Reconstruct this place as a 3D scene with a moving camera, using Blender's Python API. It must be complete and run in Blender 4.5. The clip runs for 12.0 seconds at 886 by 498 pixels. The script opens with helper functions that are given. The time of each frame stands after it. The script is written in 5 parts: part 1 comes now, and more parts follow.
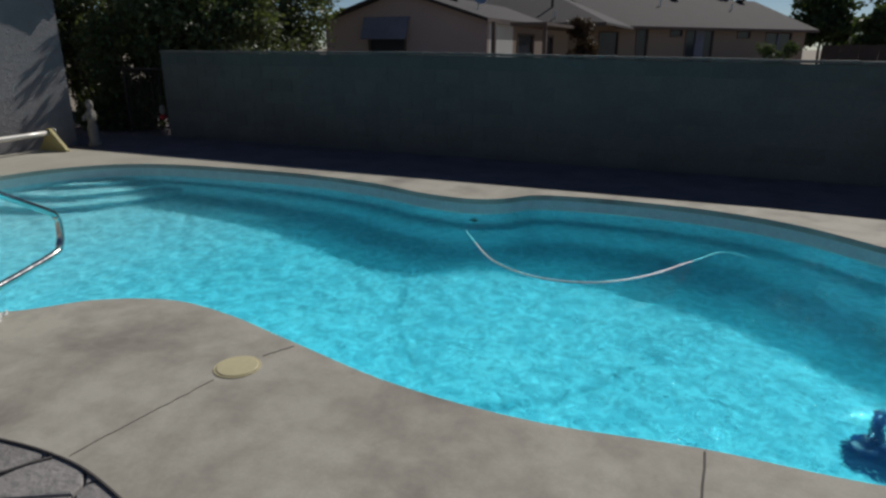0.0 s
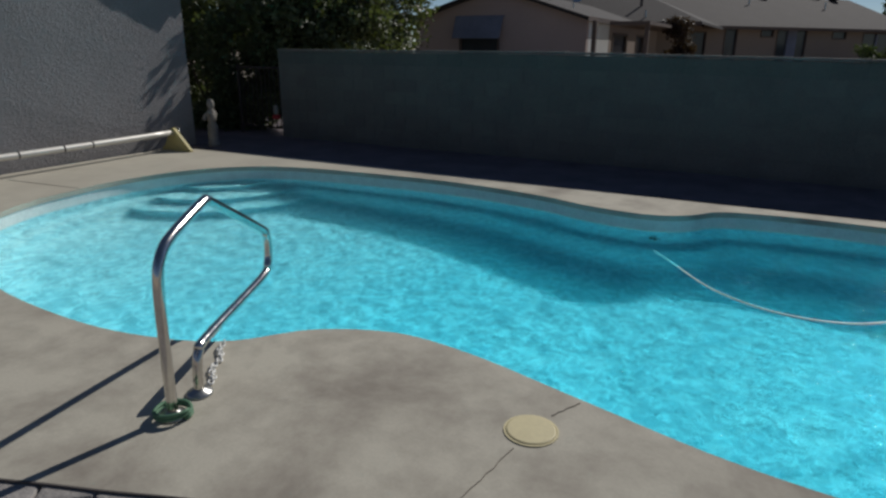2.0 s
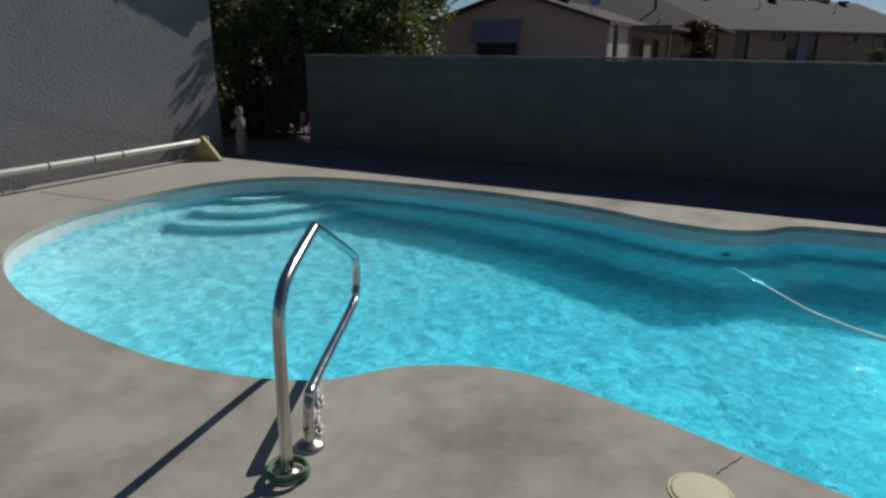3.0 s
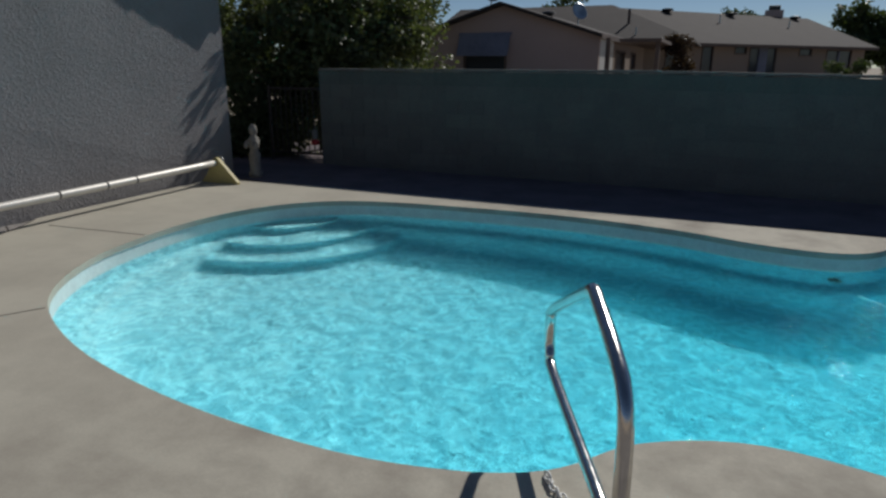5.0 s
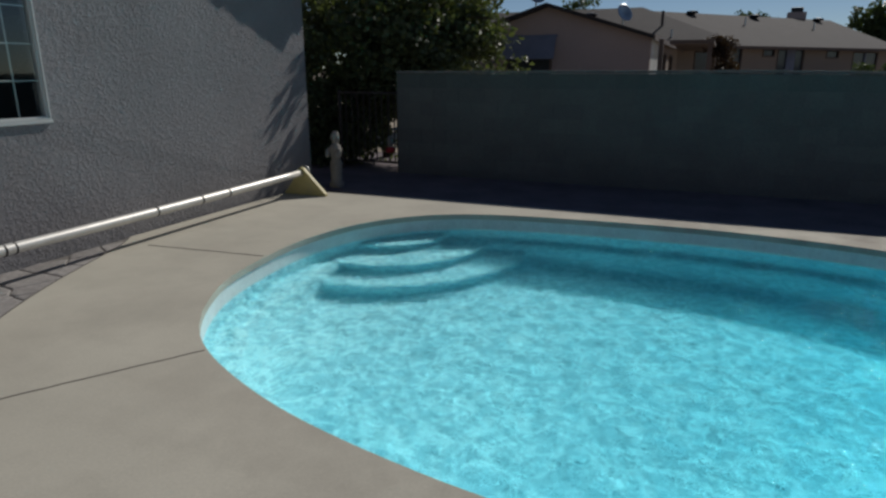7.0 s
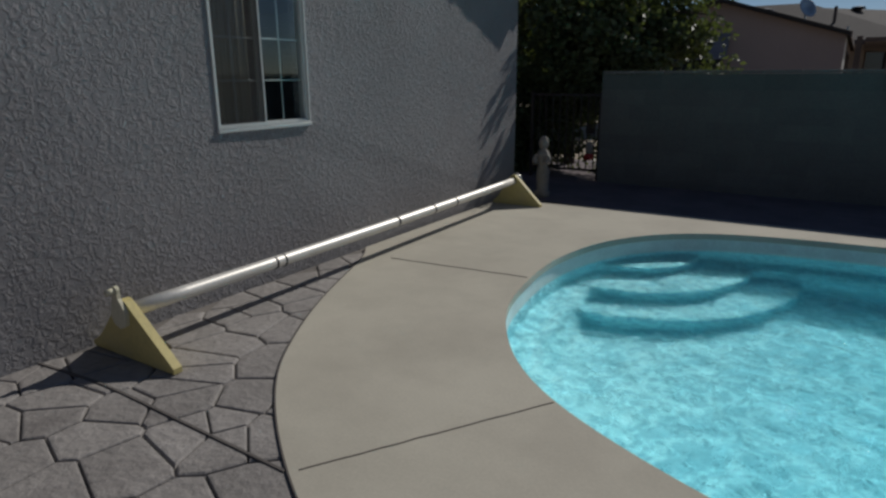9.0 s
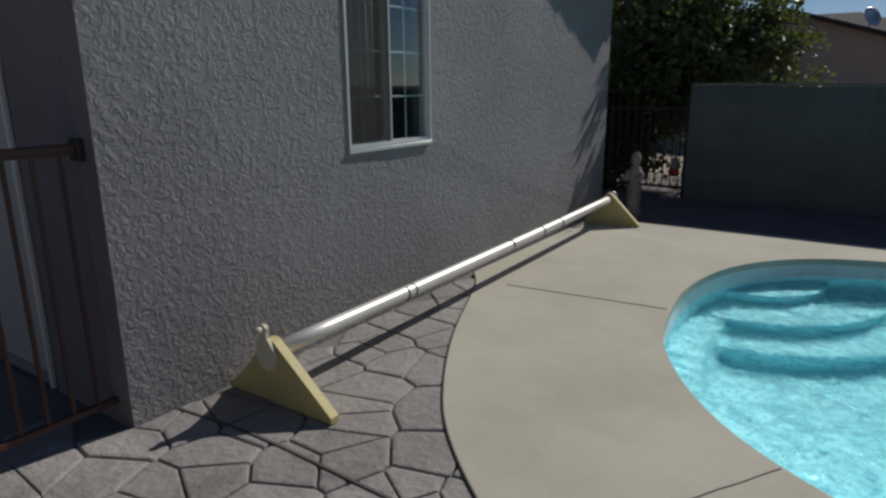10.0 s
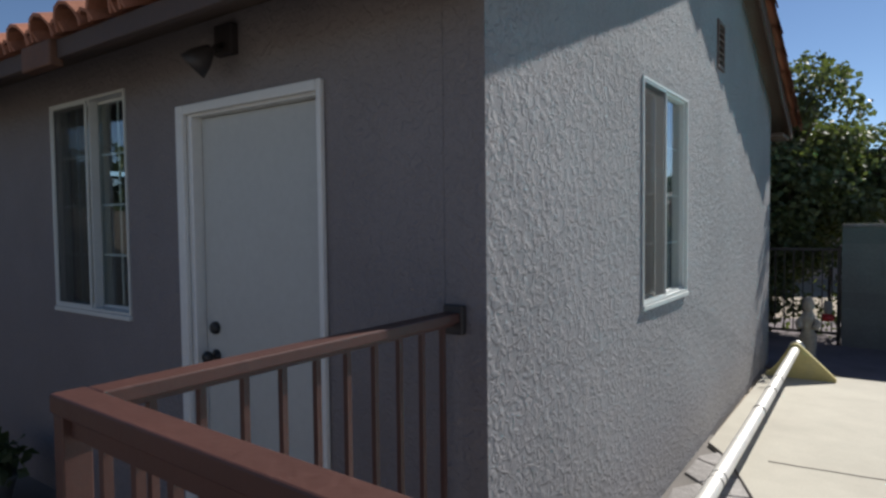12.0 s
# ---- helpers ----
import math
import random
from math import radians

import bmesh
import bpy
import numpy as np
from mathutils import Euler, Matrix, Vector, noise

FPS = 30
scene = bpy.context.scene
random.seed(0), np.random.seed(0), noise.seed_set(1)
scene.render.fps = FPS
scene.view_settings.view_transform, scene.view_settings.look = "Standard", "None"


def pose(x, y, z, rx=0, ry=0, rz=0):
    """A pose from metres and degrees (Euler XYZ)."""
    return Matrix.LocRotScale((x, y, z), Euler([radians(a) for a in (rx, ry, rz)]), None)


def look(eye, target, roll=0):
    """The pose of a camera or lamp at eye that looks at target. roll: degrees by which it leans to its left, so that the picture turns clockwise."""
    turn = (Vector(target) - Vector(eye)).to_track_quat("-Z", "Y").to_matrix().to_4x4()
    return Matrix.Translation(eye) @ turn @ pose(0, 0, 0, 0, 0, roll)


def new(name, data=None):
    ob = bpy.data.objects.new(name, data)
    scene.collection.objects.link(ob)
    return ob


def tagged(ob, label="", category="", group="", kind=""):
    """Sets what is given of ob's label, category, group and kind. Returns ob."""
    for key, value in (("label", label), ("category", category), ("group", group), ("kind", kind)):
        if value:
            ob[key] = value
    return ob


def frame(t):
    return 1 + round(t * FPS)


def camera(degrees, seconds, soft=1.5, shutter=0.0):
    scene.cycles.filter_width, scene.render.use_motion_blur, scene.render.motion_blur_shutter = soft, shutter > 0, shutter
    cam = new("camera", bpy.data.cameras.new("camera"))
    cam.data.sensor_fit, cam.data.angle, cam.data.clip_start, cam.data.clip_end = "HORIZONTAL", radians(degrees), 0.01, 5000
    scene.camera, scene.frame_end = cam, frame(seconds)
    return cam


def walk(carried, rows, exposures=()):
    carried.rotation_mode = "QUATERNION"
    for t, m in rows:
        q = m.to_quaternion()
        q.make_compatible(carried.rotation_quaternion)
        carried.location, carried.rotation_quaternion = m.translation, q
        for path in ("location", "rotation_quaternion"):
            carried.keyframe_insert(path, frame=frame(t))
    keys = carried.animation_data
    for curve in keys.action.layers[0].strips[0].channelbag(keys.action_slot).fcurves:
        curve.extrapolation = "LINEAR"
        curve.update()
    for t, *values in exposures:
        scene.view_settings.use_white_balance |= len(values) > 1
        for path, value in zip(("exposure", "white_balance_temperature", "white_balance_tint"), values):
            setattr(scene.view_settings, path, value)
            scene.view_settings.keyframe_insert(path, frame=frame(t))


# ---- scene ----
cam = camera(70.1, 12.0, soft=2.6)
METRES, EYE, TILT, LEAN, TURN = 8.9, 1.56, 0.7, 0.3, 23.0
ROWS = [
    (0.0, 0.0, 0.0, 0.0, 0.13, -18.39, -0.4),
    (0.5, -0.0316, 0.0122, 0.0005, 2.63, -18.46, -0.55),
    (1.0, -0.0654, 0.0249, 0.0007, 3.31, -18.52, -0.66),
    (1.5, -0.1009, 0.0447, 0.0, 3.69, -18.45, -0.62),
    (2.0, -0.1394, 0.0618, -0.0028, 4.82, -18.44, -0.58),
    (2.5, -0.1735, 0.0774, -0.0047, 4.85, -18.36, -0.53),
    (3.0, -0.2084, 0.0955, -0.0016, 4.68, -18.13, -0.5),
    (5.0, -0.3469, 0.1589, -0.0035, 0.19, -16.97, -0.48),
    (5.5, -0.3836, 0.1763, -0.0042, -0.23, -16.71, -0.4),
    (6.0, -0.418, 0.1937, -0.0072, -0.45, -16.66, -0.34),
    (6.5, -0.4546, 0.2123, -0.0108, -1.17, -16.53, -0.2),
    (7.0, -0.4936, 0.2331, -0.0113, 0.09, -16.49, -0.12),
    (9.0, -0.6528, 0.2974, -0.0171, 9.32, -16.18, 0.16),
    (9.5, -0.7009, 0.3138, -0.018, 10.12, -16.03, 0.22),
    (10.0, -0.7443, 0.3223, -0.0139, 11.28, -15.27, 0.31),
    (10.5, -0.7893, 0.3273, -0.0106, 11.5, -12.32, 0.37),
    (11.0, -0.8336, 0.3387, -0.0081, 11.61, -8.16, 0.45),
    (11.5, -0.8798, 0.3463, -0.0068, 12.07, -4.56, 0.54),
    (12.0, -0.9262, 0.3563, -0.0078, 12.4, -3.14, 0.49),
]
walk(cam, [(t, pose(0, 0, EYE, TILT, LEAN, TURN) @ pose(METRES * x, METRES * y, METRES * z, 90 + pitch, roll, yaw)) for t, x, y, z, yaw, pitch, roll in ROWS],
     exposures=[(0.0, -0.6), (7.0, -0.62), (9.0, -0.75), (10.0, -0.45), (11.0, 0.02), (12.0, 0.56)])

# ---- world, sun ----
SUN_DIR = Vector((0.27, 1.27, 1.0)).normalized()
world = bpy.data.worlds.new("world")
scene.world = world
world.use_nodes = True
wn = world.node_tree
sky = wn.nodes.new("ShaderNodeTexSky")
sky.sky_type = "NISHITA"
sky.sun_disc = False
sky.sun_elevation = math.asin(SUN_DIR.z)
sky.sun_rotation = math.atan2(SUN_DIR.x, SUN_DIR.y)
sky.altitude = 1200
sky.air_density, sky.dust_density, sky.ozone_density = 0.8, 0.05, 3.0
wn.nodes["Background"].inputs["Strength"].default_value = 0.066
wn.links.new(sky.outputs[0], wn.nodes["Background"].inputs["Color"])
sun_data = bpy.data.lights.new("sun", "SUN")
sun_data.energy, sun_data.angle, sun_data.color = 4.5, radians(0.55), (1.0, 0.957, 0.90)
sun = new("sun", sun_data)
sun.matrix_world = look(SUN_DIR * 40, (0, 0, 0))


# ---- material helpers ----
def node(nt, kind, **sockets):
    n = nt.nodes.new(kind)
    for k, v in sockets.items():
        n.inputs[k.replace("_", " ")].default_value = v
    return n


def surface(name, base, rough=0.7, metal=0.0, spread=0.25, coarse=1.5, fine=40.0, bump=0.3, depth=0.004, spec=0.4,
            stain=None, stain_scale=0.8, stain_at=(0.52, 0.7), stain_mix=0.6, own=0.0, stain_from=None):
    """A plain surface with coarse and fine colour variation, stains and a fine relief."""
    m = bpy.data.materials.new(name)
    m.use_nodes = True
    nt = m.node_tree
    b = nt.nodes["Principled BSDF"]
    b.inputs["Metallic"].default_value = metal
    b.inputs["Specular IOR Level"].default_value = spec
    tc = nt.nodes.new("ShaderNodeTexCoord")
    src = tc.outputs["Object"]
    n1 = node(nt, "ShaderNodeTexNoise", Scale=coarse, Detail=5.0, Roughness=0.6)
    n2 = node(nt, "ShaderNodeTexNoise", Scale=fine, Detail=4.0, Roughness=0.65)
    for n in (n1, n2):
        nt.links.new(src, n.inputs["Vector"])
    add = nt.nodes.new("ShaderNodeMath")
    add.operation = "ADD"
    nt.links.new(n1.outputs["Fac"], add.inputs[0])
    nt.links.new(n2.outputs["Fac"], add.inputs[1])
    ramp = nt.nodes.new("ShaderNodeMapRange")
    ramp.inputs["From Min"].default_value, ramp.inputs["From Max"].default_value = 0.7, 1.3
    ramp.inputs["To Min"].default_value, ramp.inputs["To Max"].default_value = 1 - spread, 1 + spread
    nt.links.new(add.outputs[0], ramp.inputs["Value"])
    mul = nt.nodes.new("ShaderNodeMix")
    mul.data_type, mul.blend_type = "RGBA", "MULTIPLY"
    mul.inputs[0].default_value = 1.0
    mul.inputs[6].default_value = (*base, 1)
    nt.links.new(ramp.outputs[0], mul.inputs[7])
    out = mul.outputs[2]
    if stain:
        n3 = node(nt, "ShaderNodeTexNoise", Scale=stain_scale, Detail=7.0, Roughness=0.66, Distortion=0.12)
        nt.links.new(src, n3.inputs["Vector"])
        mr = nt.nodes.new("ShaderNodeMapRange")
        mr.inputs["From Min"].default_value, mr.inputs["From Max"].default_value = stain_at
        mr.inputs["To Max"].default_value = stain_mix
        nt.links.new(n3.outputs["Fac"], mr.inputs["Value"])
        mx = nt.nodes.new("ShaderNodeMix")
        mx.data_type = "RGBA"
        mx.inputs[7].default_value = (*stain, 1)
        amount = mr.outputs[0]
        if stain_from:
            sep = nt.nodes.new("ShaderNodeSeparateXYZ")
            nt.links.new(src, sep.inputs[0])
            worn = nt.nodes.new("ShaderNodeMapRange")
            worn.interpolation_type = "SMOOTHSTEP"
            worn.inputs["From Min"].default_value, worn.inputs["From Max"].default_value = stain_from
            worn.inputs["To Min"].default_value = 0.3
            nt.links.new(sep.outputs["X"], worn.inputs["Value"])
            mu = nt.nodes.new("ShaderNodeMath")
            mu.operation = "MULTIPLY"
            nt.links.new(amount, mu.inputs[0])
            nt.links.new(worn.outputs[0], mu.inputs[1])
            amount = mu.outputs[0]
        nt.links.new(amount, mx.inputs[0])
        nt.links.new(out, mx.inputs[6])
        out = mx.outputs[2]
    if own:
        oi = nt.nodes.new("ShaderNodeObjectInfo")
        mr = nt.nodes.new("ShaderNodeMapRange")
        mr.inputs["To Min"].default_value, mr.inputs["To Max"].default_value = 1 - own, 1 + own
        nt.links.new(oi.outputs["Random"], mr.inputs["Value"])
        mx = nt.nodes.new("ShaderNodeMix")
        mx.data_type, mx.blend_type = "RGBA", "MULTIPLY"
        mx.inputs[0].default_value = 1.0
        nt.links.new(out, mx.inputs[6])
        nt.links.new(mr.outputs[0], mx.inputs[7])
        out = mx.outputs[2]
    nt.links.new(out, b.inputs["Base Color"])
    rr = nt.nodes.new("ShaderNodeMapRange")
    rr.inputs["To Min"].default_value, rr.inputs["To Max"].default_value = max(rough - 0.12, 0.03), min(rough + 0.12, 1)
    nt.links.new(n2.outputs["Fac"], rr.inputs["Value"])
    nt.links.new(rr.outputs[0], b.inputs["Roughness"])
    if bump:
        bp = node(nt, "ShaderNodeBump", Strength=bump, Distance=depth)
        nt.links.new(n2.outputs["Fac"], bp.inputs["Height"])
        nt.links.new(bp.outputs[0], b.inputs["Normal"])
    return m


def stucco_material(name, base, relief=0.0072):
    """Sprayed stucco with a knocked-down lumpy relief, a few centimetres across."""
    m = surface(name, base, rough=0.9, spread=0.16, coarse=0.9, fine=90, bump=0.0, spec=0.2,
                stain=(base[0] * 0.75, base[1] * 0.74, base[2] * 0.72), stain_scale=0.7, stain_at=(0.5, 0.8), stain_mix=0.6)
    nt = m.node_tree
    tc = next(n for n in nt.nodes if n.type == "TEX_COORD")
    warp = node(nt, "ShaderNodeTexNoise", Scale=14.0, Detail=3.0)
    nt.links.new(tc.outputs["Object"], warp.inputs["Vector"])
    lump = node(nt, "ShaderNodeTexNoise", Scale=27.0, Detail=3.0, Roughness=0.55, Distortion=0.9)
    nt.links.new(tc.outputs["Object"], lump.inputs["Vector"])
    mr = nt.nodes.new("ShaderNodeMapRange")
    mr.interpolation_type = "SMOOTHSTEP"
    mr.inputs["From Min"].default_value, mr.inputs["From Max"].default_value = 0.42, 0.62
    nt.links.new(lump.outputs["Fac"], mr.inputs["Value"])
    grit = node(nt, "ShaderNodeTexNoise", Scale=160.0, Detail=3.0)
    nt.links.new(tc.outputs["Object"], grit.inputs["Vector"])
    mix = nt.nodes.new("ShaderNodeMath")
    mix.operation = "MULTIPLY_ADD"
    mix.inputs[1].default_value = 0.25
    nt.links.new(grit.outputs["Fac"], mix.inputs[0])
    nt.links.new(mr.outputs[0], mix.inputs[2])
    add = nt.nodes.new("ShaderNodeMath")
    add.operation = "ADD"
    nt.links.new(mix.outputs[0], add.inputs[0])
    nt.links.new(warp.outputs["Fac"], add.inputs[1])
    bp = node(nt, "ShaderNodeBump", Strength=1.0, Distance=relief)
    nt.links.new(add.outputs[0], bp.inputs["Height"])
    nt.links.new(bp.outputs[0], nt.nodes["Principled BSDF"].inputs["Normal"])
    return m


def glass_material(name, tint=(0.9, 0.95, 0.95), clear=0.9):
    """A thin window pane: mostly clear, with a mirror gloss that grows at grazing angles."""
    m = bpy.data.materials.new(name)
    m.use_nodes = True
    nt = m.node_tree
    nt.nodes.remove(nt.nodes["Principled BSDF"])
    tr = node(nt, "ShaderNodeBsdfTransparent", Color=(*tint, 1))
    gl = node(nt, "ShaderNodeBsdfGlossy", Roughness=0.03)
    lw = node(nt, "ShaderNodeLayerWeight", Blend=0.5)
    pw = nt.nodes.new("ShaderNodeMath")
    pw.operation = "POWER"
    pw.inputs[1].default_value = 3.0
    nt.links.new(lw.outputs["Facing"], pw.inputs[0])
    fr = nt.nodes.new("ShaderNodeMapRange")
    fr.inputs["To Min"].default_value, fr.inputs["To Max"].default_value = 0.06, 0.9
    nt.links.new(pw.outputs[0], fr.inputs["Value"])
    mx = nt.nodes.new("ShaderNodeMixShader")
    nt.links.new(fr.outputs[0], mx.inputs[0])
    nt.links.new(tr.outputs[0], mx.inputs[1])
    nt.links.new(gl.outputs[0], mx.inputs[2])
    nt.links.new(mx.outputs[0], nt.nodes["Material Output"].inputs["Surface"])
    return m


def screen_material():
    """Fine dark insect mesh: half open, half dark thread."""
    m = surface("insect_screen", (0.045, 0.042, 0.04), rough=0.8, spread=0.1, bump=0.0)
    nt = m.node_tree
    tr = nt.nodes.new("ShaderNodeBsdfTransparent")
    mx = nt.nodes.new("ShaderNodeMixShader")
    mx.inputs[0].default_value = 0.66
    nt.links.new(nt.nodes["Principled BSDF"].outputs[0], mx.inputs[1])
    nt.links.new(tr.outputs[0], mx.inputs[2])
    nt.links.new(mx.outputs[0], nt.nodes["Material Output"].inputs["Surface"])
    return m


def water_material():
    """Pool water: tinted and refracting, with a mirror gloss, on a rippled relief."""
    m = bpy.data.materials.new("pool_water")
    m.use_nodes = True
    nt = m.node_tree
    nt.nodes.remove(nt.nodes["Principled BSDF"])
    tc = nt.nodes.new("ShaderNodeTexCoord")
    w1 = node(nt, "ShaderNodeTexNoise", Scale=2.6, Detail=3.0, Roughness=0.55, Distortion=0.6)
    w2 = node(nt, "ShaderNodeTexNoise", Scale=11.0, Detail=4.0, Roughness=0.6, Distortion=0.6)
    for n in (w1, w2):
        nt.links.new(tc.outputs["Object"], n.inputs["Vector"])
    h = nt.nodes.new("ShaderNodeMath")
    h.operation = "MULTIPLY_ADD"
    h.inputs[1].default_value = 0.45
    nt.links.new(w2.outputs["Fac"], h.inputs[0])
    nt.links.new(w1.outputs["Fac"], h.inputs[2])
    bp = node(nt, "ShaderNodeBump", Strength=WATER_BUMP, Distance=0.05)
    nt.links.new(h.outputs[0], bp.inputs["Height"])
    rf = node(nt, "ShaderNodeBsdfRefraction", Roughness=0.0, IOR=1.33)
    # the water deepens from step end to deep end; absorption is put into a tint graded by x
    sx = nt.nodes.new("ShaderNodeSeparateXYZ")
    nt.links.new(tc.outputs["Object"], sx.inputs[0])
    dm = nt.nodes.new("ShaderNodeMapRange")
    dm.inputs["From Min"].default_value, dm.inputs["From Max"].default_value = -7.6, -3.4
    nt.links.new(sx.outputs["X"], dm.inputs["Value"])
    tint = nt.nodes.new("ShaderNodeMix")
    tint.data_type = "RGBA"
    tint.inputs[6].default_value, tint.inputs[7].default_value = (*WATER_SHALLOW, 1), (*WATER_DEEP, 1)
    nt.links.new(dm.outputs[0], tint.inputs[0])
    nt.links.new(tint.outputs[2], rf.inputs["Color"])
    gl = node(nt, "ShaderNodeBsdfGlossy", Roughness=0.008)
    lw = node(nt, "ShaderNodeFresnel", IOR=1.33)
    w3 = node(nt, "ShaderNodeTexNoise", Scale=24.0, Detail=3.0, Roughness=0.6, Distortion=0.4)
    nt.links.new(tc.outputs["Object"], w3.inputs["Vector"])
    bp2 = node(nt, "ShaderNodeBump", Strength=0.36, Distance=0.03)
    nt.links.new(w3.outputs["Fac"], bp2.inputs["Height"])
    nt.links.new(bp.outputs[0], bp2.inputs["Normal"])
    for n in (rf, lw):
        nt.links.new(bp.outputs[0], n.inputs["Normal"])
    nt.links.new(bp2.outputs[0], gl.inputs["Normal"])
    fr = nt.nodes.new("ShaderNodeMath")
    fr.operation = "MULTIPLY"
    fr.inputs[1].default_value = 0.8
    nt.links.new(lw.outputs[0], fr.inputs[0])
    m2 = nt.nodes.new("ShaderNodeMixShader")
    nt.links.new(fr.outputs[0], m2.inputs[0])
    nt.links.new(rf.outputs[0], m2.inputs[1])
    nt.links.new(gl.outputs[0], m2.inputs[2])
    nt.links.new(m2.outputs[0], nt.nodes["Material Output"].inputs["Surface"])
    return m


def caustic_material():
    """An added clear sheet just under the surface: its soft web of tint throws painted caustics."""
    m = bpy.data.materials.new("painted_caustics")
    m.use_nodes = True
    nt = m.node_tree
    nt.nodes.remove(nt.nodes["Principled BSDF"])
    tc = nt.nodes.new("ShaderNodeTexCoord")
    n1 = node(nt, "ShaderNodeTexNoise", Scale=4.6, Detail=2.0, Roughness=0.5, Distortion=1.2)
    n2 = node(nt, "ShaderNodeTexNoise", Scale=10.0, Detail=2.0, Roughness=0.5, Distortion=0.9)
    n3 = node(nt, "ShaderNodeTexNoise", Scale=1.3, Detail=2.0)
    for n in (n1, n2, n3):
        nt.links.new(tc.outputs["Object"], n.inputs["Vector"])

    def math_node(op, a, b):
        m_ = nt.nodes.new("ShaderNodeMath")
        m_.operation = op
        for k, v in enumerate((a, b)):
            if v is None:
                continue
            if isinstance(v, float):
                m_.inputs[k].default_value = v
            else:
                nt.links.new(v, m_.inputs[k])
        return m_.outputs[0]

    # thin bright caustic folds where the noise crosses its middle, at two sizes, stronger in some patches
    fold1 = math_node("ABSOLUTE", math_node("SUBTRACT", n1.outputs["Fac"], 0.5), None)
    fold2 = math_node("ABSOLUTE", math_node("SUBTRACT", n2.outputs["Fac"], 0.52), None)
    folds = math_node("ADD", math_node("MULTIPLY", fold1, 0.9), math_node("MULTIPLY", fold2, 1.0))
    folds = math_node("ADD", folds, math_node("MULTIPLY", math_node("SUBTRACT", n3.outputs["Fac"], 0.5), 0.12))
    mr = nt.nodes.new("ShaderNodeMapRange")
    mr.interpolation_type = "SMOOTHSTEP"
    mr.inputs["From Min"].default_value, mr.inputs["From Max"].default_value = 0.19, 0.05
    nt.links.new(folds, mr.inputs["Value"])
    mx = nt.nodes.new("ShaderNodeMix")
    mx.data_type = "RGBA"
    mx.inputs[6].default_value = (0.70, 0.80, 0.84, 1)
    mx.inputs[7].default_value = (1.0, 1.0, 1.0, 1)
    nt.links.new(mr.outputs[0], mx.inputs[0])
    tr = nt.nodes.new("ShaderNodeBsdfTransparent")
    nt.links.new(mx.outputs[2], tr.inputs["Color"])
    nt.links.new(tr.outputs[0], nt.nodes["Material Output"].inputs["Surface"])
    return m


def leaf_material(name, base):
    m = surface(name, base, rough=0.5, spread=0.3, coarse=1.3, fine=12, bump=0.0, spec=0.4)
    nt = m.node_tree
    b = nt.nodes["Principled BSDF"]
    tl = node(nt, "ShaderNodeBsdfTranslucent", Color=(base[0] * 1.6, base[1] * 1.7, base[2] * 0.7, 1))
    mx = nt.nodes.new("ShaderNodeMixShader")
    mx.inputs[0].default_value = 0.3
    nt.links.new(b.outputs[0], mx.inputs[1])
    nt.links.new(tl.outputs[0], mx.inputs[2])
    nt.links.new(mx.outputs[0], nt.nodes["Material Output"].inputs["Surface"])
    geo = nt.nodes.new("ShaderNodeNewGeometry")
    mr = nt.nodes.new("ShaderNodeMapRange")
    mr.inputs["To Min"].default_value, mr.inputs["To Max"].default_value = 0.55, 1.5
    nt.links.new(geo.outputs["Random Per Island"], mr.inputs["Value"])
    mul = nt.nodes.new("ShaderNodeMix")
    mul.data_type, mul.blend_type = "RGBA", "MULTIPLY"
    mul.inputs[0].default_value = 1.0
    nt.links.new(b.inputs["Base Color"].links[0].from_socket, mul.inputs[6])
    nt.links.new(mr.outputs[0], mul.inputs[7])
    nt.links.new(mul.outputs[2], b.inputs["Base Color"])
    return m


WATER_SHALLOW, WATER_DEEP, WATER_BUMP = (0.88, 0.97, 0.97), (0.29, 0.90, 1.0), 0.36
M_CONCRETE = surface("deck_concrete", (0.475, 0.448, 0.372), rough=0.85, spread=0.1, coarse=0.7, fine=70, bump=0.25, depth=0.002,
                     stain=(0.25, 0.222, 0.185), stain_scale=1.5, stain_at=(0.42, 0.66), stain_mix=0.9, stain_from=(-7.2, -4.2))
M_STONE = surface("stamped_stone", (0.275, 0.258, 0.244), rough=0.75, spread=0.22, coarse=3.0, fine=22, bump=0.8, depth=0.014,
                  stain=(0.18, 0.165, 0.158), stain_scale=2.6, stain_mix=0.8, own=0.13)
M_GROUT = surface("stone_joint", (0.18, 0.165, 0.15), rough=0.95, fine=120)
M_JOINT = surface("joint_sealant", (0.105, 0.095, 0.088), rough=0.9, fine=120)
M_CRACK = surface("hairline_joint", (0.2, 0.18, 0.155), rough=0.9, fine=120)
M_SOIL = surface("dry_soil", (0.30, 0.25, 0.19), rough=0.95, spread=0.3, coarse=0.5, fine=14, bump=0.6, depth=0.02)
M_GRAVEL = surface("dark_gravel", (0.17, 0.142, 0.152), rough=0.95, spread=0.35, coarse=2.0, fine=60, bump=0.9, depth=0.015)
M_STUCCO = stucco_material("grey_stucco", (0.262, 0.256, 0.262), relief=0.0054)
# same stucco as the gable; the front's shade is put into its colour
M_STUCCO_SHADED = stucco_material("grey_stucco_shaded", (0.215, 0.195, 0.196), relief=0.003)
M_BLOCK = surface("block_wall_paint", (0.128, 0.134, 0.128), rough=0.9, spread=0.2, coarse=0.9, fine=45, bump=0.5, depth=0.006,
                  stain=(0.098, 0.10, 0.098), stain_scale=0.9, stain_mix=0.8, own=0.07)
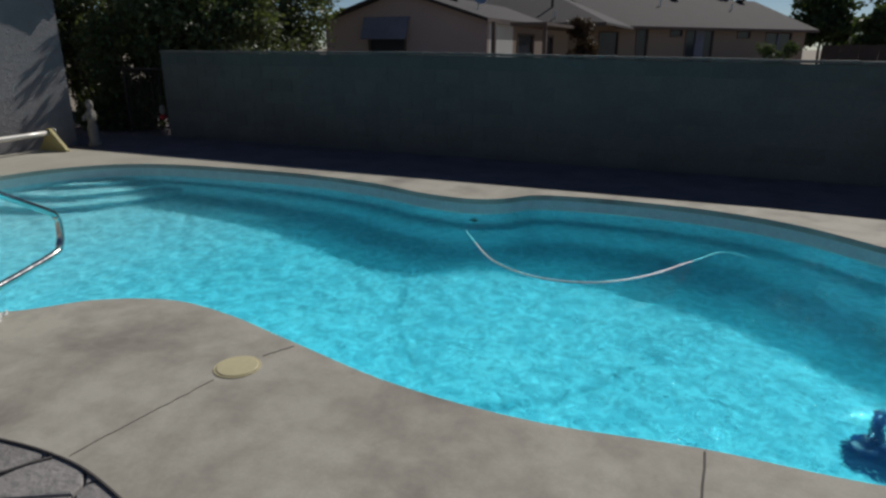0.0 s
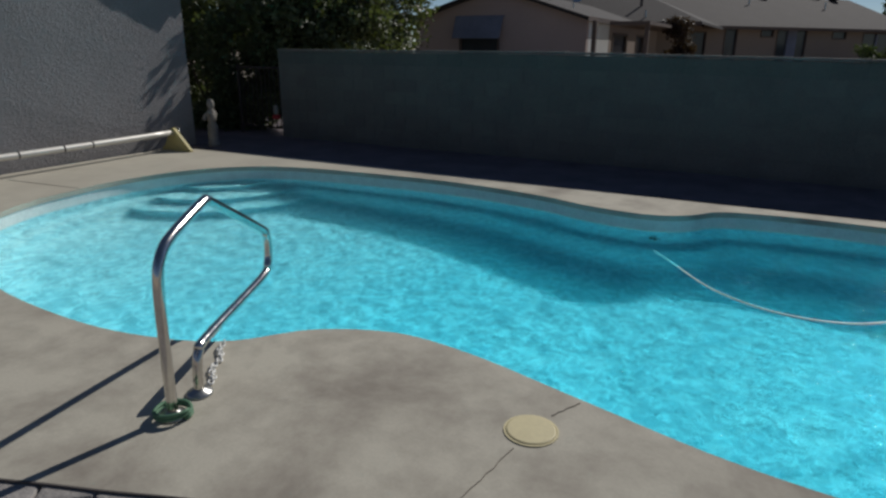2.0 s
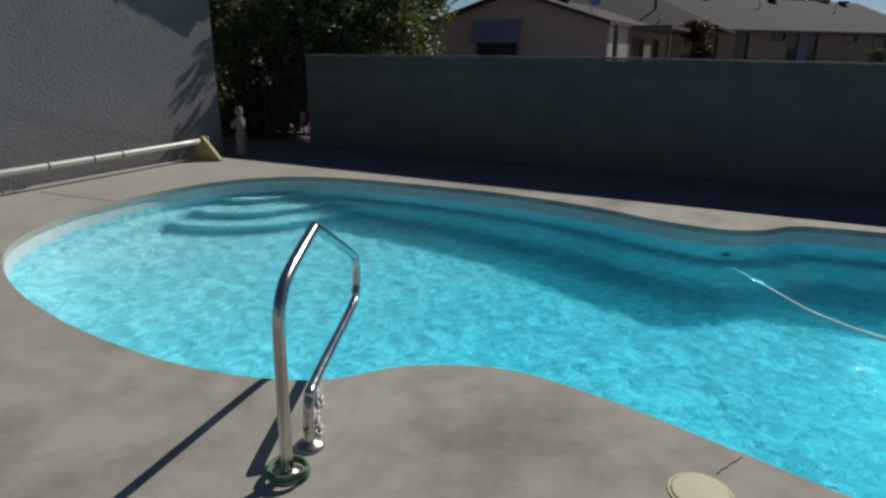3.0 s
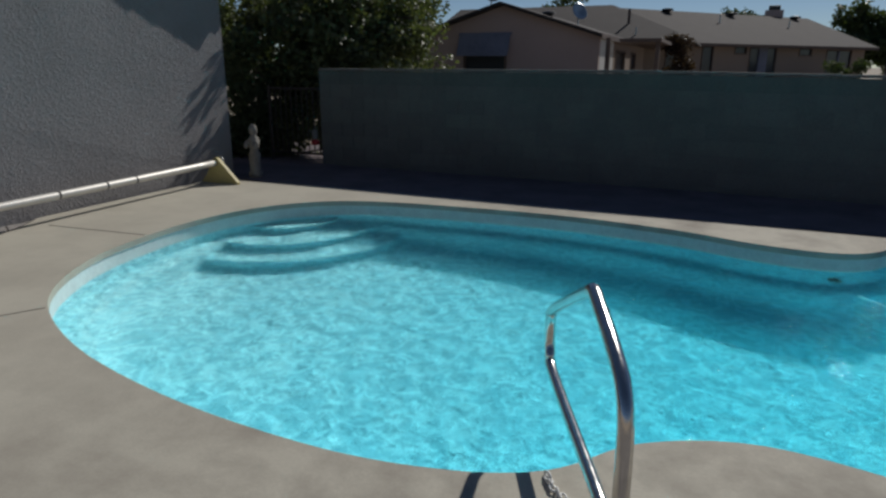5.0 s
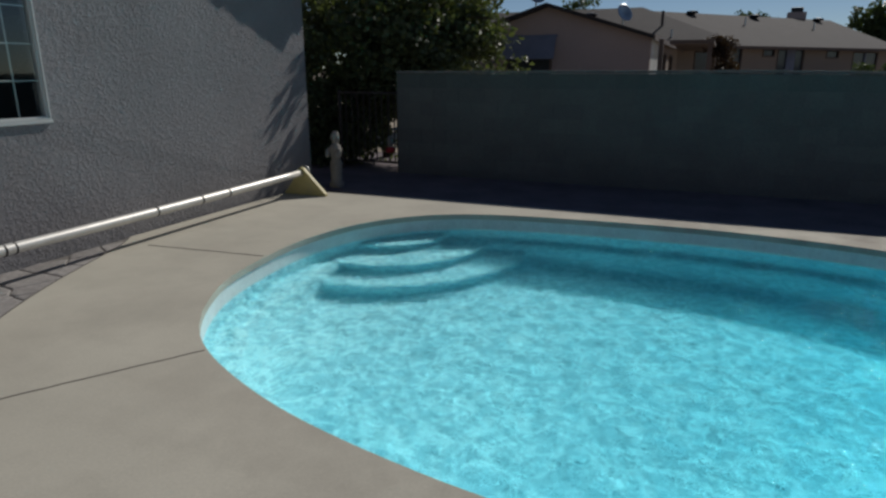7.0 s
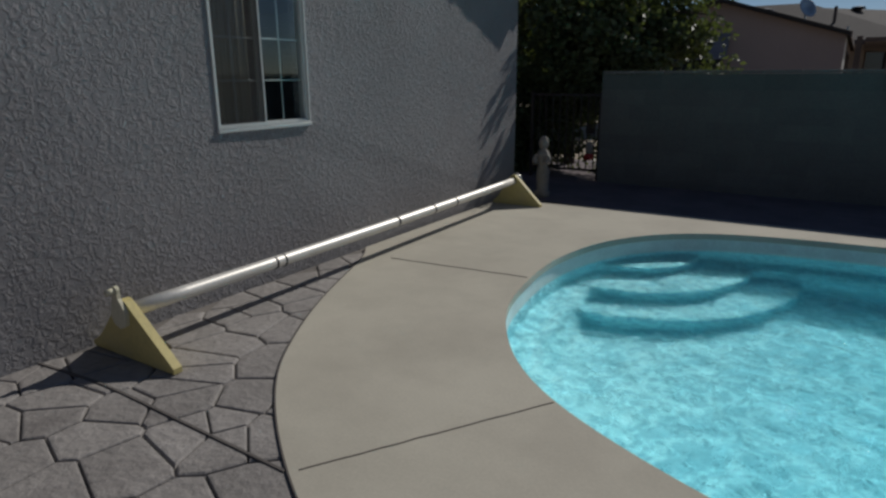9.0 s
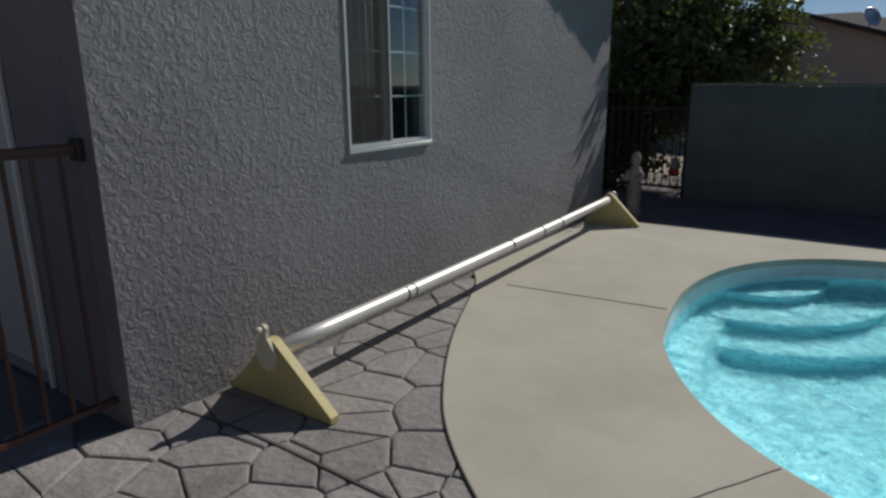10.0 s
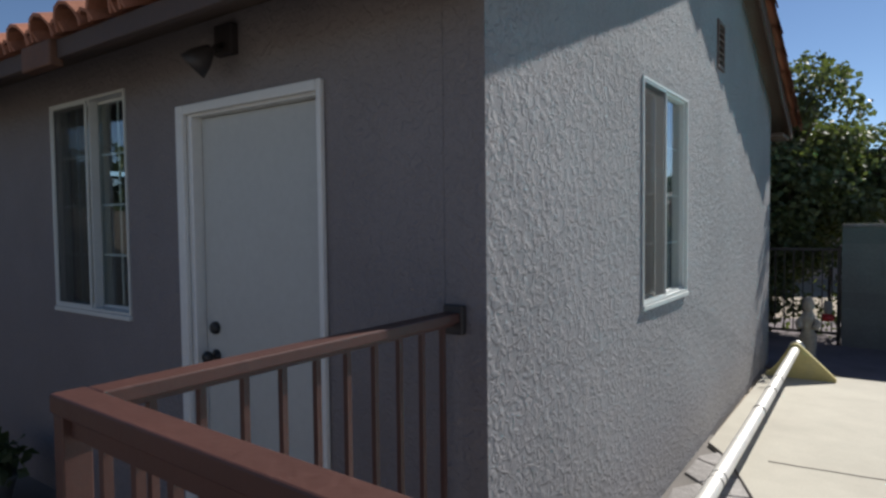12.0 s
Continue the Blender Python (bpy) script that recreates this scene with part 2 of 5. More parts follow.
M_BOND = surface("block_wall_top_course", (0.108, 0.123, 0.115), rough=0.9, spread=0.2, coarse=0.9, fine=45, bump=0.5, depth=0.006,
                 stain=(0.09, 0.098, 0.094), stain_scale=0.9, own=0.06)
M_REAR = surface("tan_rear_wall", (0.32, 0.28, 0.23), rough=0.9, spread=0.12, coarse=0.8, fine=30, bump=0.4)
M_CAP = surface("block_cap", (0.16, 0.16, 0.15), rough=0.9, spread=0.2, coarse=3, fine=60, bump=0.5)
M_SHELL = surface("pool_shell", (0.46, 0.90, 0.972), rough=0.5, spread=0.04, coarse=0.8, fine=6.3, bump=1.0, depth=0.13)
M_WATERLINE = surface("waterline_tile", (0.66, 0.72, 0.71), rough=0.35, spread=0.12, coarse=6, fine=30, bump=0.1)
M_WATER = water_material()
M_STEEL = surface("polished_steel", (0.62, 0.60, 0.57), rough=0.17, metal=1.0, spread=0.12, coarse=4, fine=30, bump=0.05)
M_FLANGE = surface("flange_steel", (0.5, 0.5, 0.48), rough=0.35, metal=1.0, spread=0.2)
M_GREEN = surface("green_rubber", (0.10, 0.22, 0.13), rough=0.6)
M_CHAIN = surface("white_chain", (0.75, 0.75, 0.72), rough=0.5, fine=60)
M_LID = surface("yellowed_plastic", (0.62, 0.55, 0.33), rough=0.55, spread=0.08, coarse=6, fine=50, bump=0.15)
M_YELLOW = surface("yellow_painted_board", (0.54, 0.46, 0.19), rough=0.55, spread=0.12, coarse=5, fine=40, bump=0.2,
                   stain=(0.45, 0.40, 0.24), stain_scale=4.0)
M_CREAMPAINT = surface("cream_paint", (0.60, 0.57, 0.42), rough=0.5, spread=0.12, coarse=8, fine=50, bump=0.15)
M_TUBE = surface("aluminium_tube", (0.72, 0.70, 0.65), rough=0.45, metal=0.35, spread=0.1, coarse=5, fine=60, bump=0.1)
M_STRAP = surface("black_strap", (0.03, 0.03, 0.03), rough=0.7)
M_WHITE = surface("white_paint", (0.68, 0.68, 0.655), rough=0.5, spread=0.05, coarse=2.0, fine=30, bump=0.08)
M_DOOR = surface("white_door_paint", (0.47, 0.475, 0.45), rough=0.45, spread=0.06, coarse=1.2, fine=30, bump=0.08)
M_VINYL = surface("white_window_vinyl", (0.58, 0.60, 0.58), rough=0.4, spread=0.05, fine=30, bump=0.05)
M_GLASS = glass_material("window_glass")
M_SCREEN = screen_material()
M_CURTAIN = surface("beige_curtain", (0.50, 0.45, 0.36), rough=0.95, spread=0.15, coarse=4, fine=80, bump=0.2)
# dark base colour, so the room behind the windows reads dim
M_DARKROOM = surface("dark_room", (0.12, 0.11, 0.10), rough=0.95)
M_IRON = surface("brown_painted_iron", (0.076, 0.033, 0.026), rough=0.45, spread=0.14, coarse=7, fine=60, bump=0.15)
M_DARKIRON = surface("dark_iron", (0.035, 0.03, 0.03), rough=0.5, spread=0.2)
M_BLACK = surface("black_metal", (0.02, 0.02, 0.02), rough=0.4)
M_TILE = surface("clay_roof_tile", (0.36, 0.15, 0.09), rough=0.8, spread=0.25, coarse=5, fine=50, bump=0.4, own=0.2)
M_FASCIA = surface("dark_brown_fascia", (0.075, 0.05, 0.04), rough=0.7, spread=0.2)
M_SOFFIT = surface("soffit_wood", (0.12, 0.085, 0.065), rough=0.8, spread=0.2)
M_WOOD = surface("orange_brown_wood", (0.13, 0.062, 0.036), rough=0.7, spread=0.25, coarse=4)
M_STATUE = surface("weathered_cast_stone", (0.27, 0.25, 0.22), rough=0.9, spread=0.25, coarse=8, fine=50, bump=0.5)
M_RED = surface("red_plastic", (0.45, 0.03, 0.03), rough=0.4)
M_BARK = surface("bark", (0.085, 0.062, 0.048), rough=0.95, spread=0.3, coarse=6, fine=40, bump=0.8, depth=0.01)
M_LEAF = leaf_material("tree_leaf", (0.088, 0.108, 0.052))
M_LEAF2 = leaf_material("far_leaf", (0.06, 0.085, 0.035))
M_PLUM = leaf_material("plum_leaf", (0.05, 0.03, 0.022))
M_PINK = surface("pink_house_paint", (0.44, 0.34, 0.31), rough=0.9, spread=0.06, coarse=0.6, fine=30)
M_CREAM = surface("cream_house_paint", (0.30, 0.232, 0.188), rough=0.9, spread=0.06, coarse=0.6, fine=30)
M_SHINGLE = surface("grey_brown_shingle", (0.042, 0.036, 0.035), rough=0.95, spread=0.18, coarse=1.0, fine=10, bump=0.5, depth=0.02)
M_BROWNTRIM = surface("brown_trim", (0.13, 0.095, 0.08), rough=0.8)
M_FARGLASS = surface("far_window", (0.05, 0.055, 0.065), rough=0.15, bump=0.0)
M_AWNING = surface("blue_grey_awning", (0.20, 0.21, 0.27), rough=0.8, fine=20)
M_DARKBLUE = surface("dark_blue_plastic", (0.012, 0.04, 0.13), rough=0.35)
M_HOSE = surface("white_hose", (0.78, 0.82, 0.82), rough=0.4)


# ---- mesh helpers ----
def link(name, bm, mat, smooth=False):
    me = bpy.data.meshes.new(name)
    bmesh.ops.recalc_face_normals(bm, faces=bm.faces[:])
    bm.to_mesh(me)
    bm.free()
    me.materials.append(mat)
    if smooth:
        me.polygons.foreach_set("use_smooth", [True] * len(me.polygons))
    return new(name, me)


def part(name, bm, mat, parent, label="", smooth=False):
    ob = link(name, bm, mat, smooth)
    ob.parent = parent
    if label:
        ob["label"] = label
    return ob


def thing(name, at, label, category, group="", kind=""):
    ob = new(name)
    ob.location = at
    ob.empty_display_size = 0.1
    return tagged(ob, label, category, group, kind)


def settle(root):
    """Parts were modelled in world places: keep them there under a root that stands at its base."""
    inv = Matrix.Translation(root.location).inverted()
    for c in root.children:
        c.matrix_parent_inverse = inv


def box(bm, x0, x1, y0, y1, z0, z1, bevel=0.0, m=None):
    r = bmesh.ops.create_cube(bm, size=1.0)
    vs = r["verts"]
    for v in vs:
        v.co = Vector(((x0 + x1) / 2 + v.co.x * (x1 - x0), (y0 + y1) / 2 + v.co.y * (y1 - y0), (z0 + z1) / 2 + v.co.z * (z1 - z0)))
    if bevel:
        es = list({e for v in vs for e in v.link_edges})
        r2 = bmesh.ops.bevel(bm, geom=es, offset=bevel, segments=2, affect="EDGES", profile=0.5)
        vs = list({v for f in r2["faces"] for v in f.verts} | {v for v in vs if v.is_valid})
    if m is not None:
        for v in vs:
            v.co = m @ v.co
    return bm


def one_box(*a, **k):
    return box(bmesh.new(), *a, **k)


def spline(ctrl, n=10, closed=True):
    """Catmull-Rom through control points."""
    out = []
    c = [Vector(p) for p in ctrl]
    k = len(c)
    for i in range(k if closed else k - 1):
        g = (lambda j: c[j % k]) if closed else (lambda j: c[min(max(j, 0), k - 1)])
        p0, p1, p2, p3 = g(i - 1), g(i), g(i + 1), g(i + 2)
        for s in range(n):
            t = s / n
            out.append(0.5 * ((2 * p1) + (p2 - p0) * t + (2 * p0 - 5 * p1 + 4 * p2 - p3) * t * t + (3 * p1 - p0 - 3 * p2 + p3) * t ** 3))
    if not closed:
        out.append(c[-1])
    return out


def tube(bm, pts, r, seg=12, caps=True, radii=None):
    """Sweep a circle along points."""
    pts = [Vector(p) for p in pts]
    rings = []
    side = None
    for i, p in enumerate(pts):
        d = (pts[min(i + 1, len(pts) - 1)] - pts[max(i - 1, 0)]).normalized()
        if side is None:
            side = d.orthogonal().normalized()
        side = (side - d * side.dot(d)).normalized()
        up = d.cross(side)
        rr = radii[i] if radii else r
        rings.append([bm.verts.new(p + (side * math.cos(a) + up * math.sin(a)) * rr) for a in (2 * math.pi * k / seg for k in range(seg))])
    for a, b in zip(rings, rings[1:]):
        for k in range(seg):
            bm.faces.new((a[k], a[(k + 1) % seg], b[(k + 1) % seg], b[k]))
    if caps:
        bm.faces.new(rings[0])
        bm.faces.new(rings[-1])
    return bm


def lathe(bm, profile, at=(0, 0, 0), seg=24):
    rings = []
    for r, z in profile:
        rings.append([bm.verts.new((at[0] + r * math.cos(2 * math.pi * k / seg), at[1] + r * math.sin(2 * math.pi * k / seg), at[2] + z)) for k in range(seg)])
    for a, b in zip(rings, rings[1:]):
        for k in range(seg):
            bm.faces.new((a[k], a[(k + 1) % seg], b[(k + 1) % seg], b[k]))
    bm.faces.new(rings[0])
    bm.faces.new(rings[-1])
    return bm


def plate(bm, loops, lo, hi, place):
    """A flat plate with holes: 2D loops (outer first), between two levels, laid into the world by place(u, v, w)."""
    from mathutils.geometry import tessellate_polygon
    flat = [Vector((p[0], p[1], 0)) for lp in loops for p in lp]
    tris = tessellate_polygon([[Vector((p[0], p[1], 0)) for p in lp] for lp in loops])
    top = [bm.verts.new(place(p.x, p.y, hi)) for p in flat]
    bot = [bm.verts.new(place(p.x, p.y, lo)) for p in flat]
    for a, b, c in tris:
        if len({a, b, c}) == 3:
            try:
                bm.faces.new((top[a], top[b], top[c]))
                bm.faces.new((bot[c], bot[b], bot[a]))
            except ValueError:
                pass
    s = 0
    for lp in loops:
        n = len(lp)
        for i in range(n):
            j = (i + 1) % n
            bm.faces.new((top[s + i], top[s + j], bot[s + j], bot[s + i]))
        s += n
    return bm


def rect(x0, x1, y0, y1):
    return [(x0, y0), (x1, y0), (x1, y1), (x0, y1)]


XY = lambda u, v, w: (u, v, w)

# ---- ground, deck and pool ----
POOL_CTRL = [(-8.24, 4.3), (-8.06, 3.55), (-7.56, 2.83), (-6.75, 2.37), (-5.8, 2.12), (-4.9, 2.04), (-4.3, 2.1), (-3.87, 2.27),
             (-3.55, 2.61), (-3.1, 2.8), (-2.6, 2.76), (-2.0, 2.6), (-1.3, 2.42), (-0.6, 2.37), (0.1, 2.45), (0.9, 2.5), (1.8, 2.85),
             (2.35, 3.7), (2.3, 4.8), (1.9, 5.5), (1.4, 5.98), (0.76, 6.5), (0.0, 6.77), (-0.85, 6.84), (-1.5, 6.79), (-1.8, 6.68),
             (-1.98, 6.46), (-2.2, 6.31), (-2.5, 6.26), (-3.0, 6.34), (-3.7, 6.57), (-4.8, 6.72), (-6.0, 6.68), (-7.0, 6.55), (-7.65, 6.25),
             (-8.08, 5.7), (-8.26, 5.0)]
POOL = [p.to_2d() for p in spline([(x, y, 0) for x, y in POOL_CTRL], 8)]
DECK_NEAR = spline([(-9.86, 4.36, 0), (-9.66, 4.05, 0), (-9.28, 3.18, 0), (-8.94, 2.56, 0), (-8.62, 2.13, 0), (-8.14, 1.71, 0), (-7.6, 1.38, 0), (-6.8, 1.05, 0),
                    (-5.6, 0.8, 0), (-4.4, 0.82, 0), (-3.46, 1.11, 0), (-2.88, 1.31, 0), (-2.3, 1.38, 0), (-1.8, 1.29, 0),
                    (-0.9, 0.98, 0), (0.2, 0.85, 0), (1.5, 0.95, 0), (3.0, 1.6, 0), (3.8, 3.4, 0), (3.4, 5.4, 0), (2.4, 6.6, 0), (1.6, 7.0, 0)], 8, closed=False)
DECK_FAR = [(0.6, 7.08, 0), (-2.0, 7.06, 0), (-5.0, 7.1, 0), (-8.2, 7.12, 0), (-9.4, 7.0, 0), (-9.86, 6.98, 0)]
DECK = [(p[0], p[1]) for p in DECK_NEAR] + [(p[0], p[1]) for p in DECK_FAR]

ground = link("ground", plate(bmesh.new(), [rect(-400, 400, -200, 700), rect(-8.8, 2.9, 1.8, 7.02)], -0.5, -0.06, XY), M_SOIL)
tagged(ground, "dry pale soil reaching to the horizon", "ground", kind="structure")

deck = link("pavement_deck", plate(bmesh.new(), [DECK, POOL], -0.055, 0.0, XY), M_CONCRETE)
tagged(deck, "smooth stained tan concrete deck round the pool", "pavement", kind="structure")

planting = link("ground_planting_bed", plate(bmesh.new(), [rect(-17.5, -9.0, 9.25, 11.2)], -0.058, -0.03, XY), M_GRAVEL)
tagged(planting, "dark gravel planting ground behind the gate", "ground", kind="structure")

bed = link("pavement_stone_bed", plate(bmesh.new(), [[(-13.6, -6.0), (6.0, -6.0), (6.0, 4.6), (2.9, 4.6), (2.9, 1.8), (-8.8, 1.8), (-8.8, 4.6), (-13.6, 4.6)]], -0.058, -0.022, XY), M_GROUT)
tagged(bed, "dark mortar bed under stamped stone paving", "pavement", kind="structure")

gravel = link("ground_gravel_bed", plate(bmesh.new(), [[(-9.86, 6.99), (-9.4, 7.01), (-8.2, 7.13), (-5.0, 7.11), (-2.0, 7.07), (0.6, 7.09), (1.6, 7.02), (12, 7.0), (12, 8.9), (-9.1, 8.9), (-9.1, 9.22), (-17.5, 9.22), (-17.5, 7.24), (-9.86, 7.24)]], -0.05, -0.02, XY), M_GRAVEL)
tagged(gravel, "dark gravel strip between pool deck and block wall", "gravel", kind="structure")


def strip(name, pts, width, label, parent, mat=M_JOINT):
    """A sealed joint: a narrow dark bead along a line on the paving."""
    bm = bmesh.new()
    pts = [Vector(p) for p in pts]
    row = []
    for i, p in enumerate(pts):
        d = (pts[min(i + 1, len(pts) - 1)] - pts[max(i - 1, 0)])
        d.z = 0
        s = Vector((-d.y, d.x, 0)).normalized() * width / 2
        row.append([bm.verts.new(p + s + Vector((0, 0, -0.004))), bm.verts.new(p + s * 0.6 + Vector((0, 0, 0.004))), bm.verts.new(p - s * 0.6 + Vector((0, 0, 0.004))), bm.verts.new(p - s + Vector((0, 0, -0.004)))])
    for a, b in zip(row, row[1:]):
        for k in range(3):
            bm.faces.new((a[k], a[k + 1], b[k + 1], b[k]))
    return part(name, bm, mat, parent, label)


def wobble(a, b, n=14, amp=0.006):
    a, b = Vector(a), Vector(b)
    return [a.lerp(b, i / n) + Vector((random.uniform(-amp, amp), random.uniform(-amp, amp), 0)) for i in range(n + 1)]


strip("edge_joint", DECK_NEAR[:-30], 0.012, "black joint along the curved deck edge", deck)
strip("joint", wobble((-8.0, 1.66, 0), (-7.37, 2.66, 0), amp=0.004), 0.008, "", deck, M_CRACK)
strip("joint", wobble((-9.46, 4.2, 0), (-8.27, 4.31, 0), amp=0.004), 0.008, "", deck, M_CRACK)
strip("joint", wobble((0.115, 2.43, 0), (0.12, 0.9, 0)), 0.012, "", deck)
strip("joint", wobble((-1.98, 2.56, 0), (-2.06, 2.4, 0), amp=0.003), 0.006, "", deck, M_CRACK)
strip("joint", wobble((-2.12, 2.1, 0), (-2.22, 1.4, 0), amp=0.004), 0.004, "", deck, M_CRACK)
strip("joint", spline([(-9.86, 1.62, -0.004), (-9.55, 1.65, -0.004), (-9.24, 1.665, -0.004), (-8.7, 1.65, -0.004), (-8.04, 1.63, -0.004)], 6, closed=False), 0.022, "wide dark joint across the stone paving", bed)
strip("joint", wobble((-2.28, 1.36, -0.004), (-2.9, 0.5, -0.004)), 0.018, "", bed)

# pool: waterline band, shell walls, floor with ledge and steps
WATER_Z = -0.165
pool = thing("pool_basin", (-3, 4.5, -1.6), "freeform in-ground pool basin in pale blue plaster with corner steps", "pool", kind="structure")


def ring_wall(z0, z1, off0=0.0, off1=0.0):
    bm = bmesh.new()
    n = len(POOL)
    a, b = [], []
    for i, p in enumerate(POOL):
        d = POOL[(i + 1) % n] - POOL[i - 1]
        s = Vector((-d.y, d.x)).normalized()
        a.append(bm.verts.new((*(p + s * off0), z0)))
        b.append(bm.verts.new((*(p + s * off1), z1)))
    for i in range(n):
        j = (i + 1) % n
        bm.faces.new((a[i], a[j], b[j], b[i]))
    return bm


part("waterline_band", ring_wall(-0.045, -0.21, -0.012, -0.012), M_WATERLINE, pool, "grey-blue waterline band", smooth=True)
part("wall_shell", ring_wall(-0.20, -2.6, -0.015, 0.05), M_SHELL, pool, smooth=True)

PA = np.array([[p.x, p.y] for p in POOL])
PB = np.roll(PA, -1, axis=0)


def inside_distance(x, y):
    """Signed distance to the pool's outline, positive inside."""
    q = np.array([x, y])
    ab = PB - PA
    t = np.clip(((q - PA) * ab).sum(1) / (ab * ab).sum(1), 0, 1)
    d = np.sqrt((((PA + ab * t[:, None]) - q) ** 2).sum(1).min())
    c = ((PA[:, 1] > y) != (PB[:, 1] > y)) & (x < ab[:, 0] * (y - PA[:, 1]) / np.where(ab[:, 1] == 0, 1e-9, ab[:, 1]) + PA[:, 0])
    return d if c.sum() % 2 else -d


def smooth01(t):
    t = min(max(t, 0.0), 1.0)
    return t * t * (3 - 2 * t)


def floor_level(x, y):
    d = inside_distance(x, y)
    run = min(max((x + 6.5) / 8.0, 0.0), 1.0)
    deep = SHALLOW + (DEEP - SHALLOW) * run
    ledge = -0.5 - 0.14 * run
    return ledge + (deep - ledge) * smooth01((d - 0.2) / 0.14)


SHALLOW, DEEP = -0.88, -1.2
bm = bmesh.new()
NX, NY = 200, 96
gx = [-8.5 + 11.1 * i / NX for i in range(NX + 1)]
gy = [1.85 + 5.2 * j / NY for j in range(NY + 1)]
gv = [[bm.verts.new((x, y, floor_level(x, y))) for y in gy] for x in gx]
for i in range(NX):
    for j in range(NY):
        bm.faces.new((gv[i][j], gv[i + 1][j], gv[i + 1][j + 1], gv[i][j + 1]))
part("pool_floor", bm, M_SHELL, pool, smooth=True)


def step_slab(radius, top, bottom):
    """One curved corner step: a slab that fills the corner out to a bulging arc."""
    bm = bmesh.new()
    cx, cy = -8.05, 6.25
    arc = [(cx + radius * 0.96 * math.cos(a), cy + radius * 0.95 * math.sin(a)) for a in (radians(-92 + 84 * k / 28) for k in range(29))]
    lp = [(cx - 0.6, cy - radius * 0.95), *arc, (cx + radius * 0.96, cy + 0.55), (cx - 0.6, cy + 0.55)]
    plate(bm, [lp], bottom, top, XY)
    bmesh.ops.recalc_face_normals(bm, faces=bm.faces[:])
    return bm


for r, top in ((0.66, -0.30), (1.16, -0.48), (1.58, -0.67)):
    part("pool_step", step_slab(r, top, top - 0.4), M_SHELL, pool, "wide curved white corner step" if r < 0.8 else "")
settle(pool)

WATER_EDGE = [p for p in POOL]
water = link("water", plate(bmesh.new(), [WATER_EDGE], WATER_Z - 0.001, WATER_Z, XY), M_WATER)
bm = bmesh.new()
bm.from_mesh(water.data)
bmesh.ops.delete(bm, geom=[f for f in bm.faces if f.calc_center_median().z < WATER_Z - 0.0002], context="FACES")
bm.to_mesh(water.data)
bm.free()
water.visible_shadow = False
# added sheet whose tinted web imitates caustics on the pool floor
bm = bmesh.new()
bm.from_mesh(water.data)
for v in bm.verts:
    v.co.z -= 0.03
part("ripple_layer", bm, caustic_material(), water)
tagged(water, "clear turquoise rippled pool water sparkling in sunlight", "water", kind="structure")

# ---- house ----
WX, FY, BY = -9.87, 1.40, 7.46
RIDGE_Y, RIDGE_Z, SLOPE, RAKE = 4.84, 3.76, 0.375, 0.13


def roof_under(y):
    return RIDGE_Z - SLOPE * abs(y - RIDGE_Y)


WIN1 = (2.92, 3.78, 1.13, 2.31)
VENT = (4.64, 4.88, 2.68, 3.03)
side_out = [(FY, -0.06), (BY, -0.06), (BY, roof_under(BY)), (RIDGE_Y, RIDGE_Z), (FY, roof_under(FY))]
SIDE = lambda u, v, w: (WX + w - 0.016 * max(u - 3.8, 0.0), u, v)
wall_side = link("wall_side", plate(bmesh.new(), [side_out, rect(*WIN1), rect(*VENT)], -0.16, 0.0, SIDE), M_STUCCO)
wall_side.data.materials.append(M_STUCCO_SHADED)
# the gable's front-facing end takes the shade-coloured stucco too
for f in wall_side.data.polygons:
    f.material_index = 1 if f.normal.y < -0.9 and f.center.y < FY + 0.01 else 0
tagged(wall_side, "grey rough stucco gable wall of the house", "wall", kind="structure")
WIN2 = (-12.83, -12.0, 1.11, 2.27)
DOOR = (-11.48, -10.58, 0.0, 2.09)
FRONT = lambda u, v, w: (u, FY + w, v)
wall_front = link("wall_front", plate(bmesh.new(), [[(-18, -0.06), (DOOR[0], -0.06), (DOOR[0], DOOR[3]), (DOOR[1], DOOR[3]), (DOOR[1], -0.06), (WX - 0.162, -0.06), (WX - 0.162, roof_under(FY)), (-18, roof_under(FY))], rect(*WIN2)], 0.0, 0.16, FRONT), M_STUCCO_SHADED)
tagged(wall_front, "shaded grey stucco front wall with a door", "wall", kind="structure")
wall_back = link("wall_back", one_box(-18, WX - 0.162, BY - 0.16, BY, -0.06, roof_under(BY) - 0.02), M_STUCCO)
tagged(wall_back, "grey stucco back wall of the house", "wall", kind="structure")
wall_end = link("wall_end", one_box(-18.16, -18.0, FY, BY, -0.06, 2.3), M_STUCCO)
tagged(wall_end, "plain stucco end wall", "wall", kind="structure")
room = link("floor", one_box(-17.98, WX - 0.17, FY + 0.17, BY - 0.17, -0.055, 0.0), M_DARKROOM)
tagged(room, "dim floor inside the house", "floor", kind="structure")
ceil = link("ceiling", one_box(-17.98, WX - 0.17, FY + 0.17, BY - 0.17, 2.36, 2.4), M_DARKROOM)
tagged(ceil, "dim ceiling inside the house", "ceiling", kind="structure")

